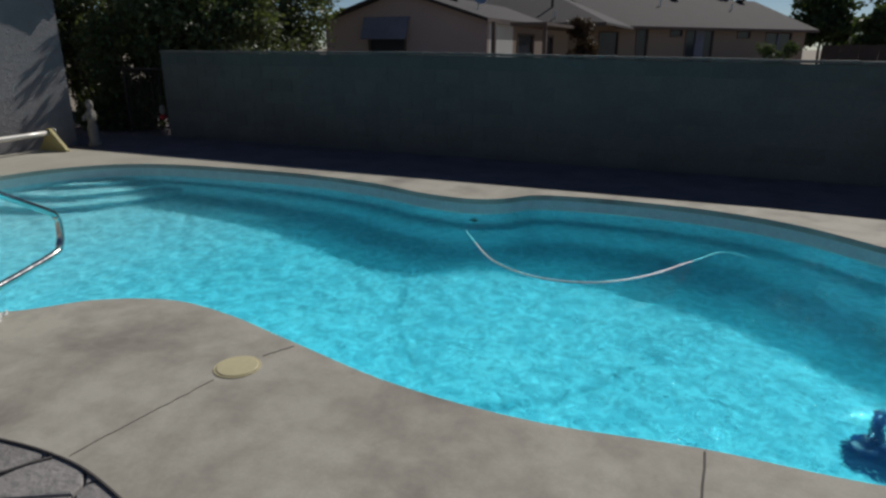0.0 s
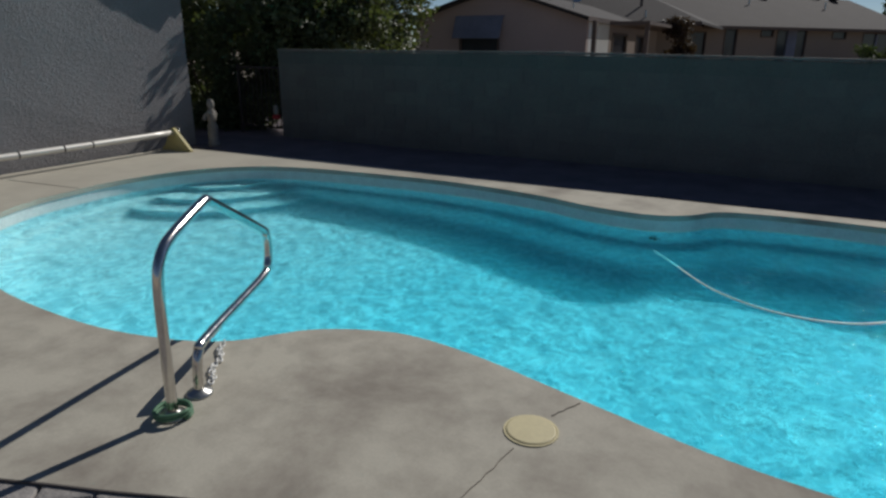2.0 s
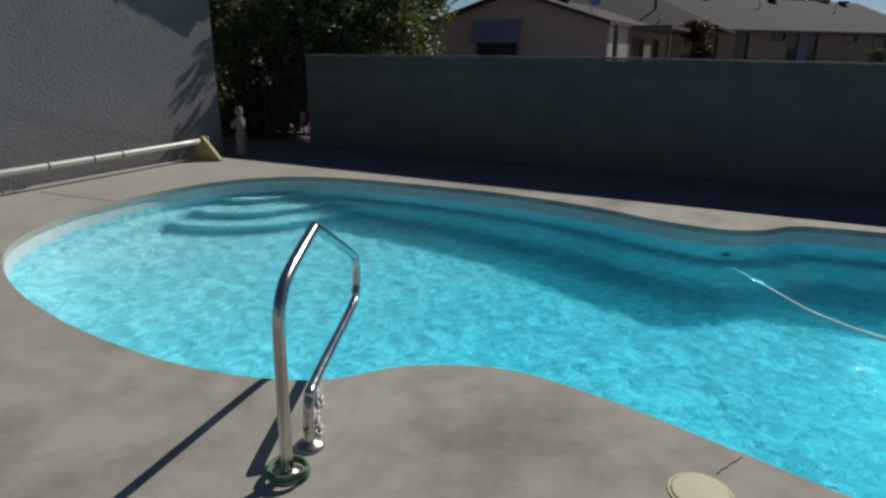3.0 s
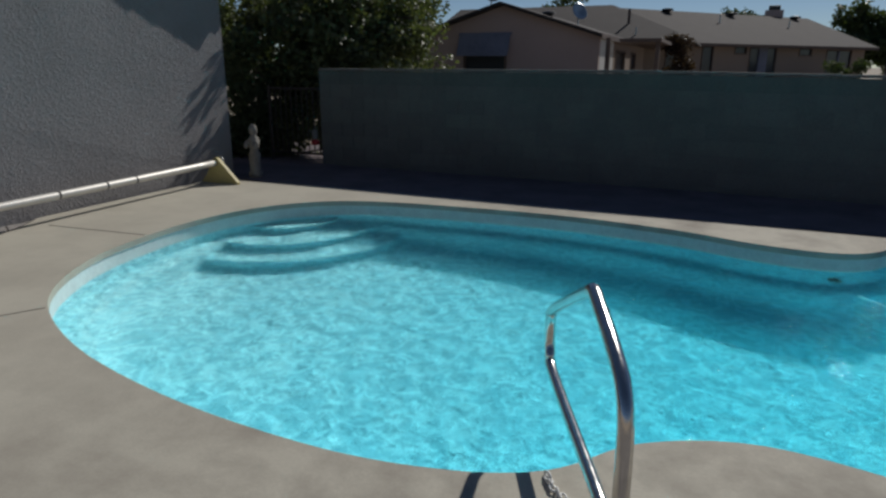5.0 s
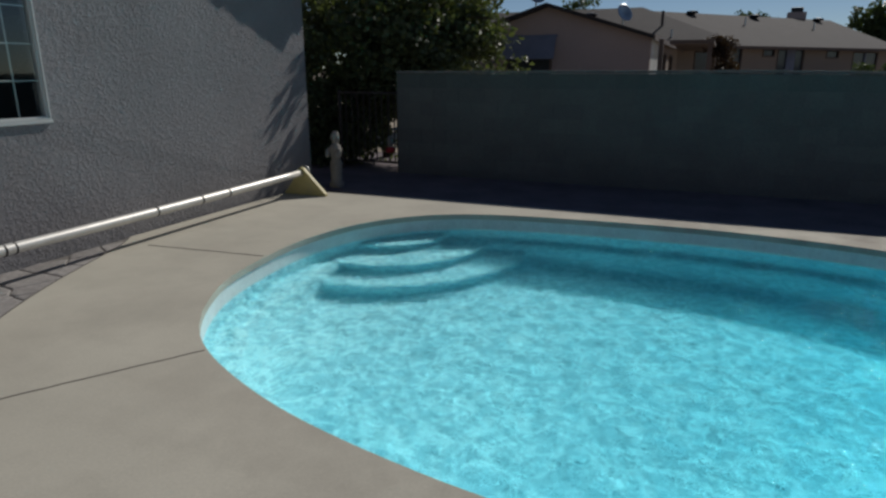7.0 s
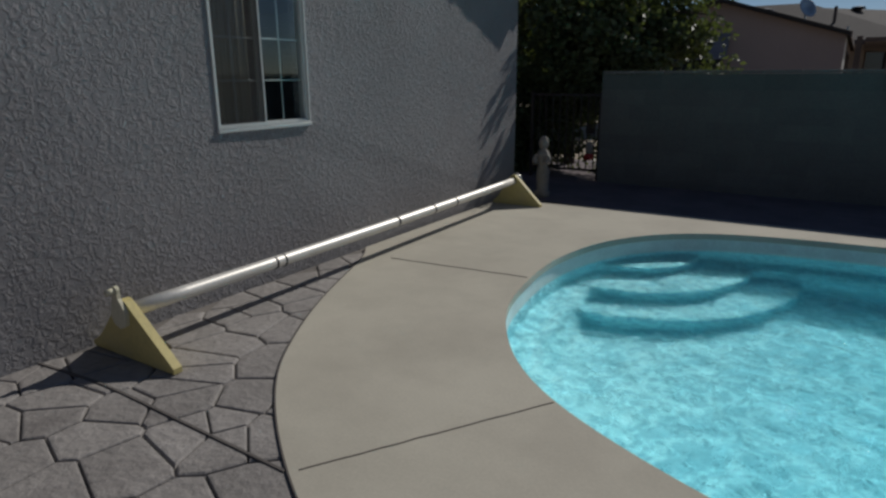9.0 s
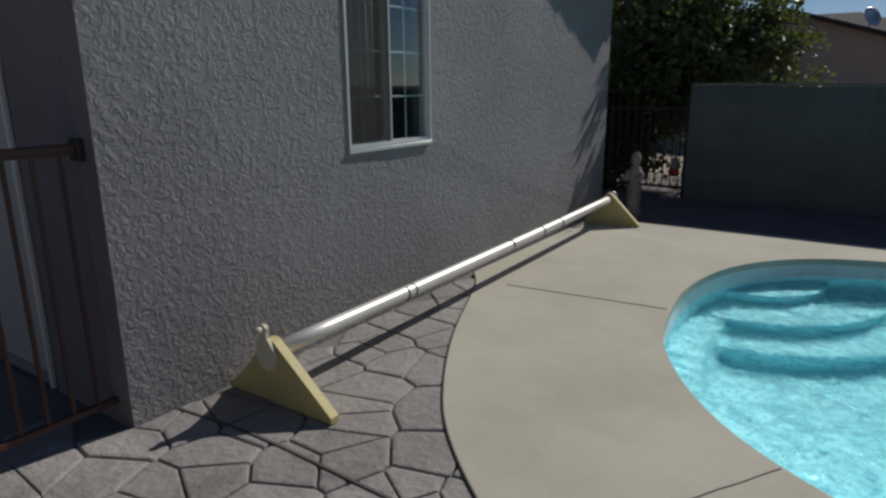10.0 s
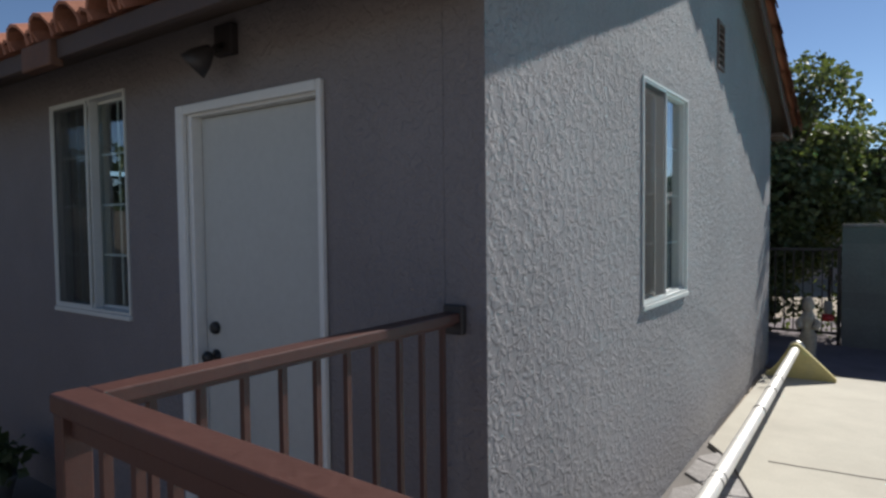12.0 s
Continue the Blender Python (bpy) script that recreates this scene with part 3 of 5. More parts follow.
roof = thing("roof", (-14, RIDGE_Y, RIDGE_Z), "low gable roof with red clay barrel tiles", "roof", kind="structure")
X0, X1 = -18.6, WX + RAKE
EAVE_F, EAVE_B = 1.0, 8.0
for y_eave, tag in ((EAVE_F, "front"), (EAVE_B, "back")):
    bm = bmesh.new()
    za, zb = roof_under(y_eave), RIDGE_Z
    pr = [(y_eave, za), (RIDGE_Y, zb), (RIDGE_Y, zb + 0.05), (y_eave, za + 0.05)]
    plate(bm, [pr], X0, X1, lambda u, v, w: (w, u, v))
    part("roof_deck", bm, M_SOFFIT, roof)
    s = 1 if y_eave > RIDGE_Y else -1
    part("fascia", one_box(X0, X1, min(y_eave, y_eave + s * 0.03), max(y_eave, y_eave + s * 0.03), za - 0.03, za + 0.05, bevel=0.004), M_FASCIA, roof, "dark brown fascia board")
    bm = bmesh.new()
    pr = [(y_eave, za - 0.1), (RIDGE_Y, zb - 0.1), (RIDGE_Y, zb + 0.05), (y_eave, za + 0.05)]
    plate(bm, [pr], X1, X1 + 0.025, lambda u, v, w: (w, u, v))
    part("bargeboard", bm, M_FASCIA, roof)
part("soffit_return", one_box(WX - 0.15, WX + RAKE - 0.01, BY + 0.005, EAVE_B - 0.005, roof_under(EAVE_B) - 0.10, roof_under(EAVE_B) - 0.07), M_SOFFIT, roof)


def barrel(bm, p0, p1, r0, r1, seg=6):
    """A half-round clay tile from its lower to its upper end."""
    p0, p1 = Vector(p0), Vector(p1)
    d = (p1 - p0).normalized()
    side = d.cross(Vector((0, 0, 1))).normalized()
    up = side.cross(d)
    rows = []
    for p, r in ((p0, r0), (p1, r1)):
        rows.append([bm.verts.new(p + side * math.cos(a) * r + up * math.sin(a) * r) for a in (math.pi * k / seg for k in range(seg + 1))])
        rows.append([bm.verts.new(p + side * math.cos(a) * (r - 0.014) + up * math.sin(a) * (r - 0.014)) for a in (math.pi * k / seg for k in range(seg + 1))])
    o0, i0, o1, i1 = rows
    for k in range(seg):
        bm.faces.new((o0[k], o0[k + 1], o1[k + 1], o1[k]))
        bm.faces.new((i0[k + 1], i0[k], i1[k], i1[k + 1]))
        bm.faces.new((o0[k + 1], o0[k], i0[k], i0[k + 1]))
    return bm


# courses of tiles down both slopes, joined
bm = bmesh.new()
for y_eave in (EAVE_F - 0.06, EAVE_B + 0.06):
    s = 1 if y_eave < RIDGE_Y else -1
    run = abs(RIDGE_Y - y_eave)
    k = int(run / 0.36)
    for c in range(36):
        x = X1 - 0.12 - c * 0.24
        for q in range(k):
            a, b = y_eave + s * q * 0.36, y_eave + s * (q * 0.36 + 0.42)
            if q == 0 and c < 30 and y_eave < RIDGE_Y:
                continue
            barrel(bm, (x, a, roof_under(a) + 0.075), (x, min(b, RIDGE_Y) if s > 0 else max(b, RIDGE_Y), roof_under(b) + 0.06), 0.105, 0.085)
        barrel(bm, (x + 0.12, y_eave, roof_under(y_eave) + 0.075), (x + 0.12, RIDGE_Y, RIDGE_Z + 0.06), 0.06, 0.06, 4)
field = part("tile_field", bm, M_TILE, roof, "courses of clay barrel tiles")
field["kind"] = "stuff"
# eave tiles over the front and rake tiles along the gable edge, one by one
def shared(name, me, m, parent):
    ob = new(name, me)
    ob.parent = parent
    ob.matrix_basis = m
    return ob


bm = barrel(bmesh.new(), (0, 0, 0), (0, 0.42, 0.42 * SLOPE - 0.01), 0.105, 0.085)
tile_src = part("eave_tile", bm, M_TILE, roof)
tile_src.matrix_basis = Matrix.Translation((X1 - 0.12, EAVE_F - 0.06, roof_under(EAVE_F - 0.06) + 0.075))
for c in range(1, 30):
    shared("eave_tile", tile_src.data, Matrix.Translation((X1 - 0.12 - c * 0.24, EAVE_F - 0.06 + random.uniform(-0.012, 0.012), roof_under(EAVE_F - 0.06) + 0.075)), roof)
bm = barrel(bmesh.new(), (0, 0, 0), (0, 0.42, 0.42 * SLOPE - 0.015), 0.1, 0.085)
bm.verts.ensure_lookup_table()
rake_src = part("rake_tile", bm, M_TILE, roof)
rake_src.matrix_basis = Matrix.Translation((X1 + 0.02, EAVE_F - 0.06, roof_under(EAVE_F) + 0.03))
flip = Matrix.Rotation(math.pi, 4, "Z")
for q in range(1, 12):
    y = EAVE_F - 0.06 + q * 0.36
    if y < RIDGE_Y - 0.2:
        shared("rake_tile", rake_src.data, Matrix.Translation((X1 + 0.02, y, roof_under(y) + 0.03)), roof)
for q in range(9):
    y = EAVE_B + 0.06 - q * 0.36
    if y > RIDGE_Y + 0.2:
        shared("rake_tile", rake_src.data, Matrix.Translation((X1 + 0.02, y, roof_under(y) + 0.03)) @ flip, roof)
for ob in roof.children:  # the rake runs along the slightly turned gable wall
    if ob.name.startswith("rake_tile"):
        ob.matrix_basis.translation.x -= 0.016 * max(ob.matrix_basis.translation.y - 3.8, 0.0)
    elif not ob.name.startswith(("eave_tile", "tile_field")):
        for v in ob.data.vertices:
            if v.co.x > -11.0:
                v.co.x -= 0.016 * max(v.co.y - 3.8, 0.0)
settle(roof)


def sliding_window(name, place, w, label, bars):
    """A two-sash sliding window with grids; w = (u0, u1, v0, v1) in the wall's plane, depth 0 outwards to -0.16."""
    u0, u1, v0, v1 = w
    root = thing(name, place(u0, v0, 0), label, "window", kind="structure")
    f = 0.015

    def bar(a, b, c, d, lo, hi, nm, par=root, lab=""):
        bm = plate(bmesh.new(), [rect(a, b, c, d)], lo, hi, place)
        bmesh.ops.recalc_face_normals(bm, faces=bm.faces[:])
        bmesh.ops.bevel(bm, geom=bm.edges[:], offset=0.003, segments=1, affect="EDGES")
        return part(nm, bm, M_VINYL, par, lab)

    bm = plate(bmesh.new(), [rect(u0 + 0.002, u1 - 0.002, v0 + 0.002, v1 - 0.002), rect(u0 + f, u1 - f, v0 + f, v1 - f)], *place_span(place, -0.09, 0.008), place)
    part("window_frame", bm, M_VINYL, root, "white vinyl frame")
    bar(u0 - 0.004, u1 + 0.004, v0 - 0.024, v0 - 0.001, *place_span(place, -0.02, 0.016), "window_sill")
    mid = (u0 + u1) / 2 + 0.0
    for k, (a, b) in enumerate(((u0 + f, mid + 0.012), (mid - 0.012, u1 - f))):
        d0 = -0.035 if k == bars else -0.065
        s = 0.013
        bm = plate(bmesh.new(), [rect(a, b, v0 + f, v1 - f), rect(a + s, b - s, v0 + f + s, v1 - f - s)], *place_span(place, d0 - 0.022, d0 + (0.022 if k == bars else 0.0)), place)
        sash = part("sash", bm, M_VINYL, root)
        bm = plate(bmesh.new(), [rect(a + s, b - s, v0 + f + s, v1 - f - s)], *place_span(place, d0 - 0.006, d0 - 0.002), place)
        pane = part("pane", bm, M_GLASS, sash, "clear window pane")
        pane.visible_shadow = False
        du, dv = (b - a - 2 * s) / 2, (v1 - v0 - 2 * f - 2 * s) / 4
        bar(a + s + du - 0.006, a + s + du + 0.006, v0 + f + s, v1 - f - s, *place_span(place, d0 - 0.016, d0 - 0.007), "muntin", sash)
        for j in (1, 2, 3):
            y = v0 + f + s + dv * j
            bar(a + s, b - s, y - 0.006, y + 0.006, *place_span(place, d0 - 0.015, d0 - 0.008), "muntin", sash)
    a, b = u0 + f, mid - 0.004
    ring = plate(bmesh.new(), [rect(a, b, v0 + f, v1 - f), rect(a + 0.012, b - 0.012, v0 + f + 0.012, v1 - f - 0.012)], *place_span(place, -0.008, 0.002), place)
    screen = part("screen_frame", ring, M_VINYL, root)
    part("insect_screen", plate(bmesh.new(), [rect(a + 0.012, b - 0.012, v0 + f + 0.012, v1 - f - 0.012)], *place_span(place, -0.005, -0.004), place), M_SCREEN, screen, "fine dark insect screen")
    for ob in root.children_recursive:
        ob.matrix_parent_inverse = Matrix.Translation(root.location).inverted() if ob.parent == root else Matrix.Identity(4)
    return root


def place_span(place, a, b):
    """Depth outwards from the wall's face, in the sense in which that wall's plan runs."""
    return (a, b) if place is SIDE else (-b, -a)


def curtain(name, place, u0, u1, v0, v1, depth, label):
    bm = bmesh.new()
    n = 60
    cols = []
    for i in range(n + 1):
        u = u0 + (u1 - u0) * i / n
        w = depth + 0.018 * math.sin(i * 1.25) + 0.008 * math.sin(i * 0.53 + 1)
        w = w if place is SIDE else -w
        cols.append([bm.verts.new(place(u, v0, w)), bm.verts.new(place(u, v1, w))])
    for a, b in zip(cols, cols[1:]):
        bm.faces.new((a[0], b[0], b[1], a[1]))
    ob = link(name, bm, M_CURTAIN, smooth=True)
    sm = ob.modifiers.new("thickness", "SOLIDIFY")
    sm.thickness = 0.004
    return tagged(ob, label, "curtain")


sliding_window("window_1", SIDE, WIN1, "white sliding window with grids and a half-drawn curtain", 1)
curtain("curtain", SIDE, WIN1[0] + 0.004, (WIN1[0] + WIN1[1]) / 2 - 0.02, WIN1[2] + 0.004, WIN1[3] - 0.004, -0.125, "beige curtain hanging in pleats behind a window sash")
sliding_window("window_2", FRONT, WIN2, "white sliding window with grids in the shaded front wall", 0)
curtain("curtain", FRONT, WIN2[0] + 0.004, (WIN2[0] + WIN2[1]) / 2 - 0.03, WIN2[2] + 0.004, WIN2[3] - 0.004, -0.125, "dim curtain drawn over half of the front window")

# gable vent
vent = thing("gable_vent", SIDE(VENT[0], VENT[2], 0), "dark louvred attic vent in the gable", "vent")
part("frame", plate(bmesh.new(), [rect(VENT[0] + 0.002, VENT[1] - 0.002, VENT[2] + 0.002, VENT[3] - 0.002), rect(VENT[0] + 0.025, VENT[1] - 0.025, VENT[2] + 0.025, VENT[3] - 0.025)], -0.05, 0.012, SIDE), M_BROWNTRIM, vent)
part("backing", plate(bmesh.new(), [rect(VENT[0] + 0.01, VENT[1] - 0.01, VENT[2] + 0.01, VENT[3] - 0.01)], -0.09, -0.07, SIDE), M_BLACK, vent)
for j in range(6):
    z = VENT[2] + 0.04 + j * 0.048
    bm = bmesh.new()
    box(bm, -0.02, 0.02, VENT[0] + 0.025, VENT[1] - 0.025, -0.004, 0.004, m=Matrix.Translation((WX - 0.025, 0, z)) @ Matrix.Rotation(radians(35), 4, "Y"))
    part("slat", bm, M_BROWNTRIM, vent)
settle(vent)

# door with casing, knob and bolt
door = thing("door_1", (-11.0, FY, 0), "closed off-white flush door with dark knob", "door", kind="structure")
part("slab", one_box(-11.434, -10.612, FY + 0.05, FY + 0.09, 0.012, 2.062, bevel=0.004), M_DOOR, door, "off-white flush door leaf")
part("jamb", one_box(-11.478, -11.438, FY + 0.0, FY + 0.13, 0.0, 2.088, bevel=0.003), M_WHITE, door)
part("jamb", one_box(-10.609, -10.582, FY + 0.0, FY + 0.13, 0.0, 2.088, bevel=0.003), M_WHITE, door)
part("head_jamb", one_box(-11.437, -10.61, FY + 0.0, FY + 0.13, 2.065, 2.088, bevel=0.003), M_WHITE, door)
part("casing", one_box(-11.525, -11.468, FY - 0.028, FY - 0.002, 0.0, 2.118, bevel=0.006), M_WHITE, door, "white painted door casing")
part("casing", one_box(-10.6, -10.575, FY - 0.028, FY - 0.002, 0.0, 2.118, bevel=0.006), M_WHITE, door)
part("head_casing", one_box(-11.467, -10.601, FY - 0.028, FY - 0.002, 2.075, 2.118, bevel=0.006), M_WHITE, door)
part("threshold", one_box(-11.414, -10.616, FY - 0.01, FY + 0.13, 0.0, 0.011), M_FLANGE, door)
knob = part("knob", lathe(bmesh.new(), [(0.03, 0), (0.03, 0.006), (0.012, 0.01), (0.012, 0.03), (0.026, 0.038), (0.03, 0.052), (0.024, 0.065), (0.008, 0.07)]), M_BLACK, door, "dark round knob", smooth=True)
knob.matrix_basis = Matrix.Translation((-11.36, FY + 0.05, 0.97)) @ Matrix.Rotation(radians(90), 4, "X")
bolt = part("deadbolt", lathe(bmesh.new(), [(0.03, 0), (0.03, 0.012), (0.024, 0.022), (0.01, 0.024)]), M_BLACK, door, smooth=True)
bolt.matrix_basis = Matrix.Translation((-11.36, FY + 0.05, 1.1)) @ Matrix.Rotation(radians(90), 4, "X")
settle(door)

# wall lamp over the door
lamp = thing("wall_lamp", (-11.13, FY, 2.32), "dark metal security lamp fixed above the door", "lamp")
part("mount_plate", one_box(-11.2, -11.08, FY - 0.04, FY - 0.001, 2.29, 2.42, bevel=0.006), M_DARKIRON, lamp)
part("arm", tube(bmesh.new(), [(-11.14, FY - 0.04, 2.33), (-11.13, FY - 0.08, 2.31), (-11.11, FY - 0.11, 2.28)], 0.014, 8), M_DARKIRON, lamp, smooth=True)
head = bmesh.new()
lathe(head, [(0.018, 0.0), (0.03, -0.02), (0.05, -0.06), (0.062, -0.11), (0.056, -0.112), (0.02, -0.05)], seg=20)
hd = part("lamp_head", head, M_DARKIRON, lamp, smooth=True)
hd.matrix_basis = Matrix.Translation((-11.10, FY - 0.12, 2.295)) @ Matrix.Rotation(radians(-35), 4, "X") @ Matrix.Rotation(radians(30), 4, "Y")
settle(lamp)

# wooden block under the eave
blk = link("beam_end", one_box(-12.02, -11.74, EAVE_F - 0.06, EAVE_F - 0.002, 2.26, 2.37, bevel=0.008), M_WOOD)
tagged(blk, "weathered orange-brown wooden beam end under the eave", "beam")


# ---- iron railing by the door ----
def railing():
    root = thing("railing", (-9.98, 0.16, 0), "brown painted iron railing with square balusters, meeting the house corner", "railing")
    z = 1.285
    M = Matrix.Translation((-10.0, 0.212, 0)) @ Matrix.Rotation(radians(-2.3), 4, "Z")
    part("top_rail", one_box(-0.012, 2.1, -0.03, 0.03, z - 0.035, z, bevel=0.004, m=M), M_IRON, root, "flat brown top rail")
    part("top_rail", one_box(-10.013, -9.953, 0.244, FY - 0.03, z - 0.033, z - 0.002, bevel=0.004), M_IRON, root)
    part("sub_rail", one_box(0.03, 2.07, -0.011, 0.011, z - 0.075, z - 0.0355, m=M), M_IRON, root)
    part("sub_rail", one_box(-9.992, -9.972, 0.245, FY - 0.03, z - 0.046, z - 0.0335), M_IRON, root)
    part("bottom_rail", one_box(0.03, 2.07, -0.015, 0.015, 0.09, 0.12, bevel=0.003, m=M), M_IRON, root)
    part("bottom_rail", one_box(-9.998, -9.968, 0.245, FY - 0.002, 0.09, 0.12, bevel=0.003), M_IRON, root)
    part("wall_bracket", one_box(-10.02, -9.945, FY - 0.03, FY - 0.001, z - 0.075, z + 0.02, bevel=0.005), M_DARKIRON, root, "dark bracket on the wall")
    for y in [0.35 + 0.107 * i for i in range(10)]:
        part("baluster", one_box(-9.99, -9.975, y - 0.008, y + 0.008, 0.121, z - 0.0465), M_IRON, root)
    for x in [0.13 + 0.107 * i for i in range(18)]:
        part("baluster", one_box(x - 0.008, x + 0.008, -0.008, 0.008, 0.121, z - 0.0755, m=M), M_IRON, root)
    part("post", one_box(-0.01, 0.025, -0.025, 0.025, -0.02, z - 0.036, bevel=0.003, m=M), M_IRON, root)
    part("post", one_box(2.055, 2.09, -0.02, 0.02, -0.02, z - 0.036, bevel=0.003, m=M), M_IRON, root)
    settle(root)


railing()


# ---- pool cover reel ----
def reel_plate(root, x_apex, y, tip_a, tip_b, apex_z, label):
    """A triangular board with a rounded top that carries the tube; its wall side sweeps in."""
    r = 0.06
    arc = [(x_apex + r * math.cos(a), apex_z - r + r * math.sin(a)) for a in (radians(40 + 100 * k / 8) for k in range(9))]
    end = arc[-1]
    sweep = []
    for k in range(1, 9):
        t = k / 8
        sweep.append((end[0] + (tip_b - end[0]) * t, end[1] + (0.03 - end[1]) * (1 - (1 - t) ** 1.35)))
    lp = [(tip_a, 0.0), (tip_a, 0.03), *arc, *sweep, (tip_b, 0.0)]
    bm = plate(bmesh.new(), [lp], y - 0.025, y + 0.025, lambda u, v, w: (u, w, v))
    bmesh.ops.recalc_face_normals(bm, faces=bm.faces[:])
    return part("end_plate", bm, M_YELLOW, root, label)


reel = thing("pool_cover_reel", (-9.55, 4.3, 0), "long silver pool cover reel on yellow boards beside stucco wall", "pool reel")
near_plate = reel_plate(reel, -9.51, 1.935, -9.12, -9.845, 0.335, "yellow painted triangular board")
far_plate = reel_plate(reel, -9.585, 6.76, -9.24, -9.845, 0.345, "yellow painted triangular board")
ta, tb = Vector((-9.51, 1.9, 0.262)), Vector((-9.59, 6.79, 0.275))
part("tube", tube(bmesh.new(), [ta.lerp(tb, k / 12) + Vector((0, 0, -0.012 * math.sin(math.pi * k / 12))) for k in range(13)], 0.041, 20), M_TUBE, reel, "silver aluminium tube", smooth=True)
for y, w in ((3.0, 0.012), (3.08, 0.01), (4.42, 0.014), (5.0, 0.014), (5.4, 0.014)):
    c = ta.lerp(tb, (y - ta.y) / (tb.y - ta.y)) + Vector((0, 0, -0.01))
    d = (tb - ta).normalized()
    part("strap", tube(bmesh.new(), [c - d * w * 0.7, c + d * w * 0.7], 0.0432, 20), M_STRAP, reel, smooth=True)
lever = [(-9.455, 0.20), (-9.445, 0.27), (-9.475, 0.315), (-9.50, 0.345), (-9.505, 0.385)]
lever += [(-9.525 + 0.026 * math.cos(a), 0.385 + 0.026 * math.sin(a)) for a in (radians(10 + 190 * k / 8) for k in range(9))]
lever += [(-9.55, 0.345), (-9.57, 0.30), (-9.585, 0.24), (-9.56, 0.195), (-9.51, 0.175)]
part("crank_lever", plate(bmesh.new(), [lever], 1.888, 1.909, lambda u, v, w: (u, w, v)), M_CREAMPAINT, reel, "cream painted flat crank lever")
part("grip", tube(bmesh.new(), [(-9.525, 1.888, 0.387), (-9.525, 1.845, 0.387)], 0.017, 12), M_CREAMPAINT, reel, smooth=True)
hub = part("hub", lathe(bmesh.new(), [(0.07, 0.0), (0.075, 0.01), (0.07, 0.02), (0.03, 0.022)]), M_FLANGE, reel, "grey hub", smooth=True)
hub.matrix_basis = Matrix.Translation((-9.585, 6.81, 0.285)) @ Matrix.Rotation(radians(-90), 4, "X")
settle(reel)

# ---- pool handrail, lid and chain ----
rail = thing("pool_handrail", (-3.54, 1.7, 0), "polished stainless steel handrail loop at the pool edge", "handrail")
path = [Vector((-3.52, 1.61, 0.0)), Vector((-3.52, 1.615, 0.35)), Vector((-3.525, 1.63, 0.62)), Vector((-3.545, 1.68, 0.73)), Vector((-3.59, 1.79, 0.785)),
        Vector((-3.69, 2.04, 0.85)), Vector((-3.705, 2.075, 0.852)), Vector((-3.73, 2.13, 0.83)), Vector((-3.96, 2.67, 0.535)), Vector((-3.99, 2.745, 0.47)),
        Vector((-3.995, 2.76, 0.38)), Vector((-3.985, 2.735, 0.29)), Vector((-3.94, 2.63, 0.24)), Vector((-3.63, 1.93, 0.225)), Vector((-3.585, 1.835, 0.2)), Vector((-3.57, 1.805, 0.12)), Vector((-3.57, 1.8, 0.0))]
part("tube", tube(bmesh.new(), spline(path, 6, closed=False), 0.0235, 16), M_STEEL, rail, "polished steel tube", smooth=True)
for x, y in ((-3.52, 1.61), (-3.57, 1.8)):
    part("flange", lathe(bmesh.new(), [(0.062, 0.0), (0.062, 0.008), (0.05, 0.018), (0.032, 0.024), (0.028, 0.03), (0.025, 0.03)], (x, y, 0)), M_FLANGE, rail, "round cover flange", smooth=True)
settle(rail)
coil = bmesh.new()
tube(coil, [(-3.52 + (0.075 + 0.006 * math.sin(k)) * math.cos(k * 0.33), 1.61 + 0.075 * math.sin(k * 0.33), 0.012 + 0.0009 * k) for k in range(40)], 0.009, 8)
tagged(link("hose_coil", coil, M_GREEN, smooth=True), "small green rubber coil round the handrail foot", "hose")


def chain():
    root = thing("chain", (-3.8, 2.05, 0), "thin white plastic chain lying on the deck to the pool edge", "chain")
    a, b = Vector((-3.59, 1.88, 0.012)), Vector((-3.86, 2.23, 0.012))
    n = 16
    bm = bmesh.new()
    tube(bm, [(0.021 * math.cos(k * math.pi / 6), 0.012 * math.sin(k * math.pi / 6), 0) for k in range(13)], 0.005, 6, caps=False)
    src = part("link", bm, M_CHAIN, root, smooth=True)
    ang = math.atan2(b.y - a.y, b.x - a.x)
    for i in range(n):
        p = a.lerp(b, i / (n - 1)) + Vector((0.01 * math.sin(i * 0.9), 0.008 * math.cos(i * 0.7), 0))
        m = Matrix.Translation(p) @ Matrix.Rotation(ang + 0.3 * math.sin(i), 4, "Z") @ Matrix.Rotation(radians(90 if i % 2 else 10), 4, "X")
        if i == 0:
            src.matrix_basis = m
        else:
            shared("link", src.data, m, root)
    settle(root)


chain()

lid = thing("skimmer_lid", (-2.1, 2.25, 0), "round yellowed plastic skimmer lid set in the concrete deck", "lid")
part("disc", lathe(bmesh.new(), [(0.106, 0.001), (0.106, 0.007), (0.10, 0.010), (0.02, 0.011)], (-2.1, 2.25, 0), 36), M_LID, lid, smooth=False)
part("rim", lathe(bmesh.new(), [(0.117, 0.0), (0.117, 0.005), (0.109, 0.005), (0.109, 0.001)], (-2.1, 2.25, 0), 36), M_LID, lid, "plastic rim")
settle(lid)

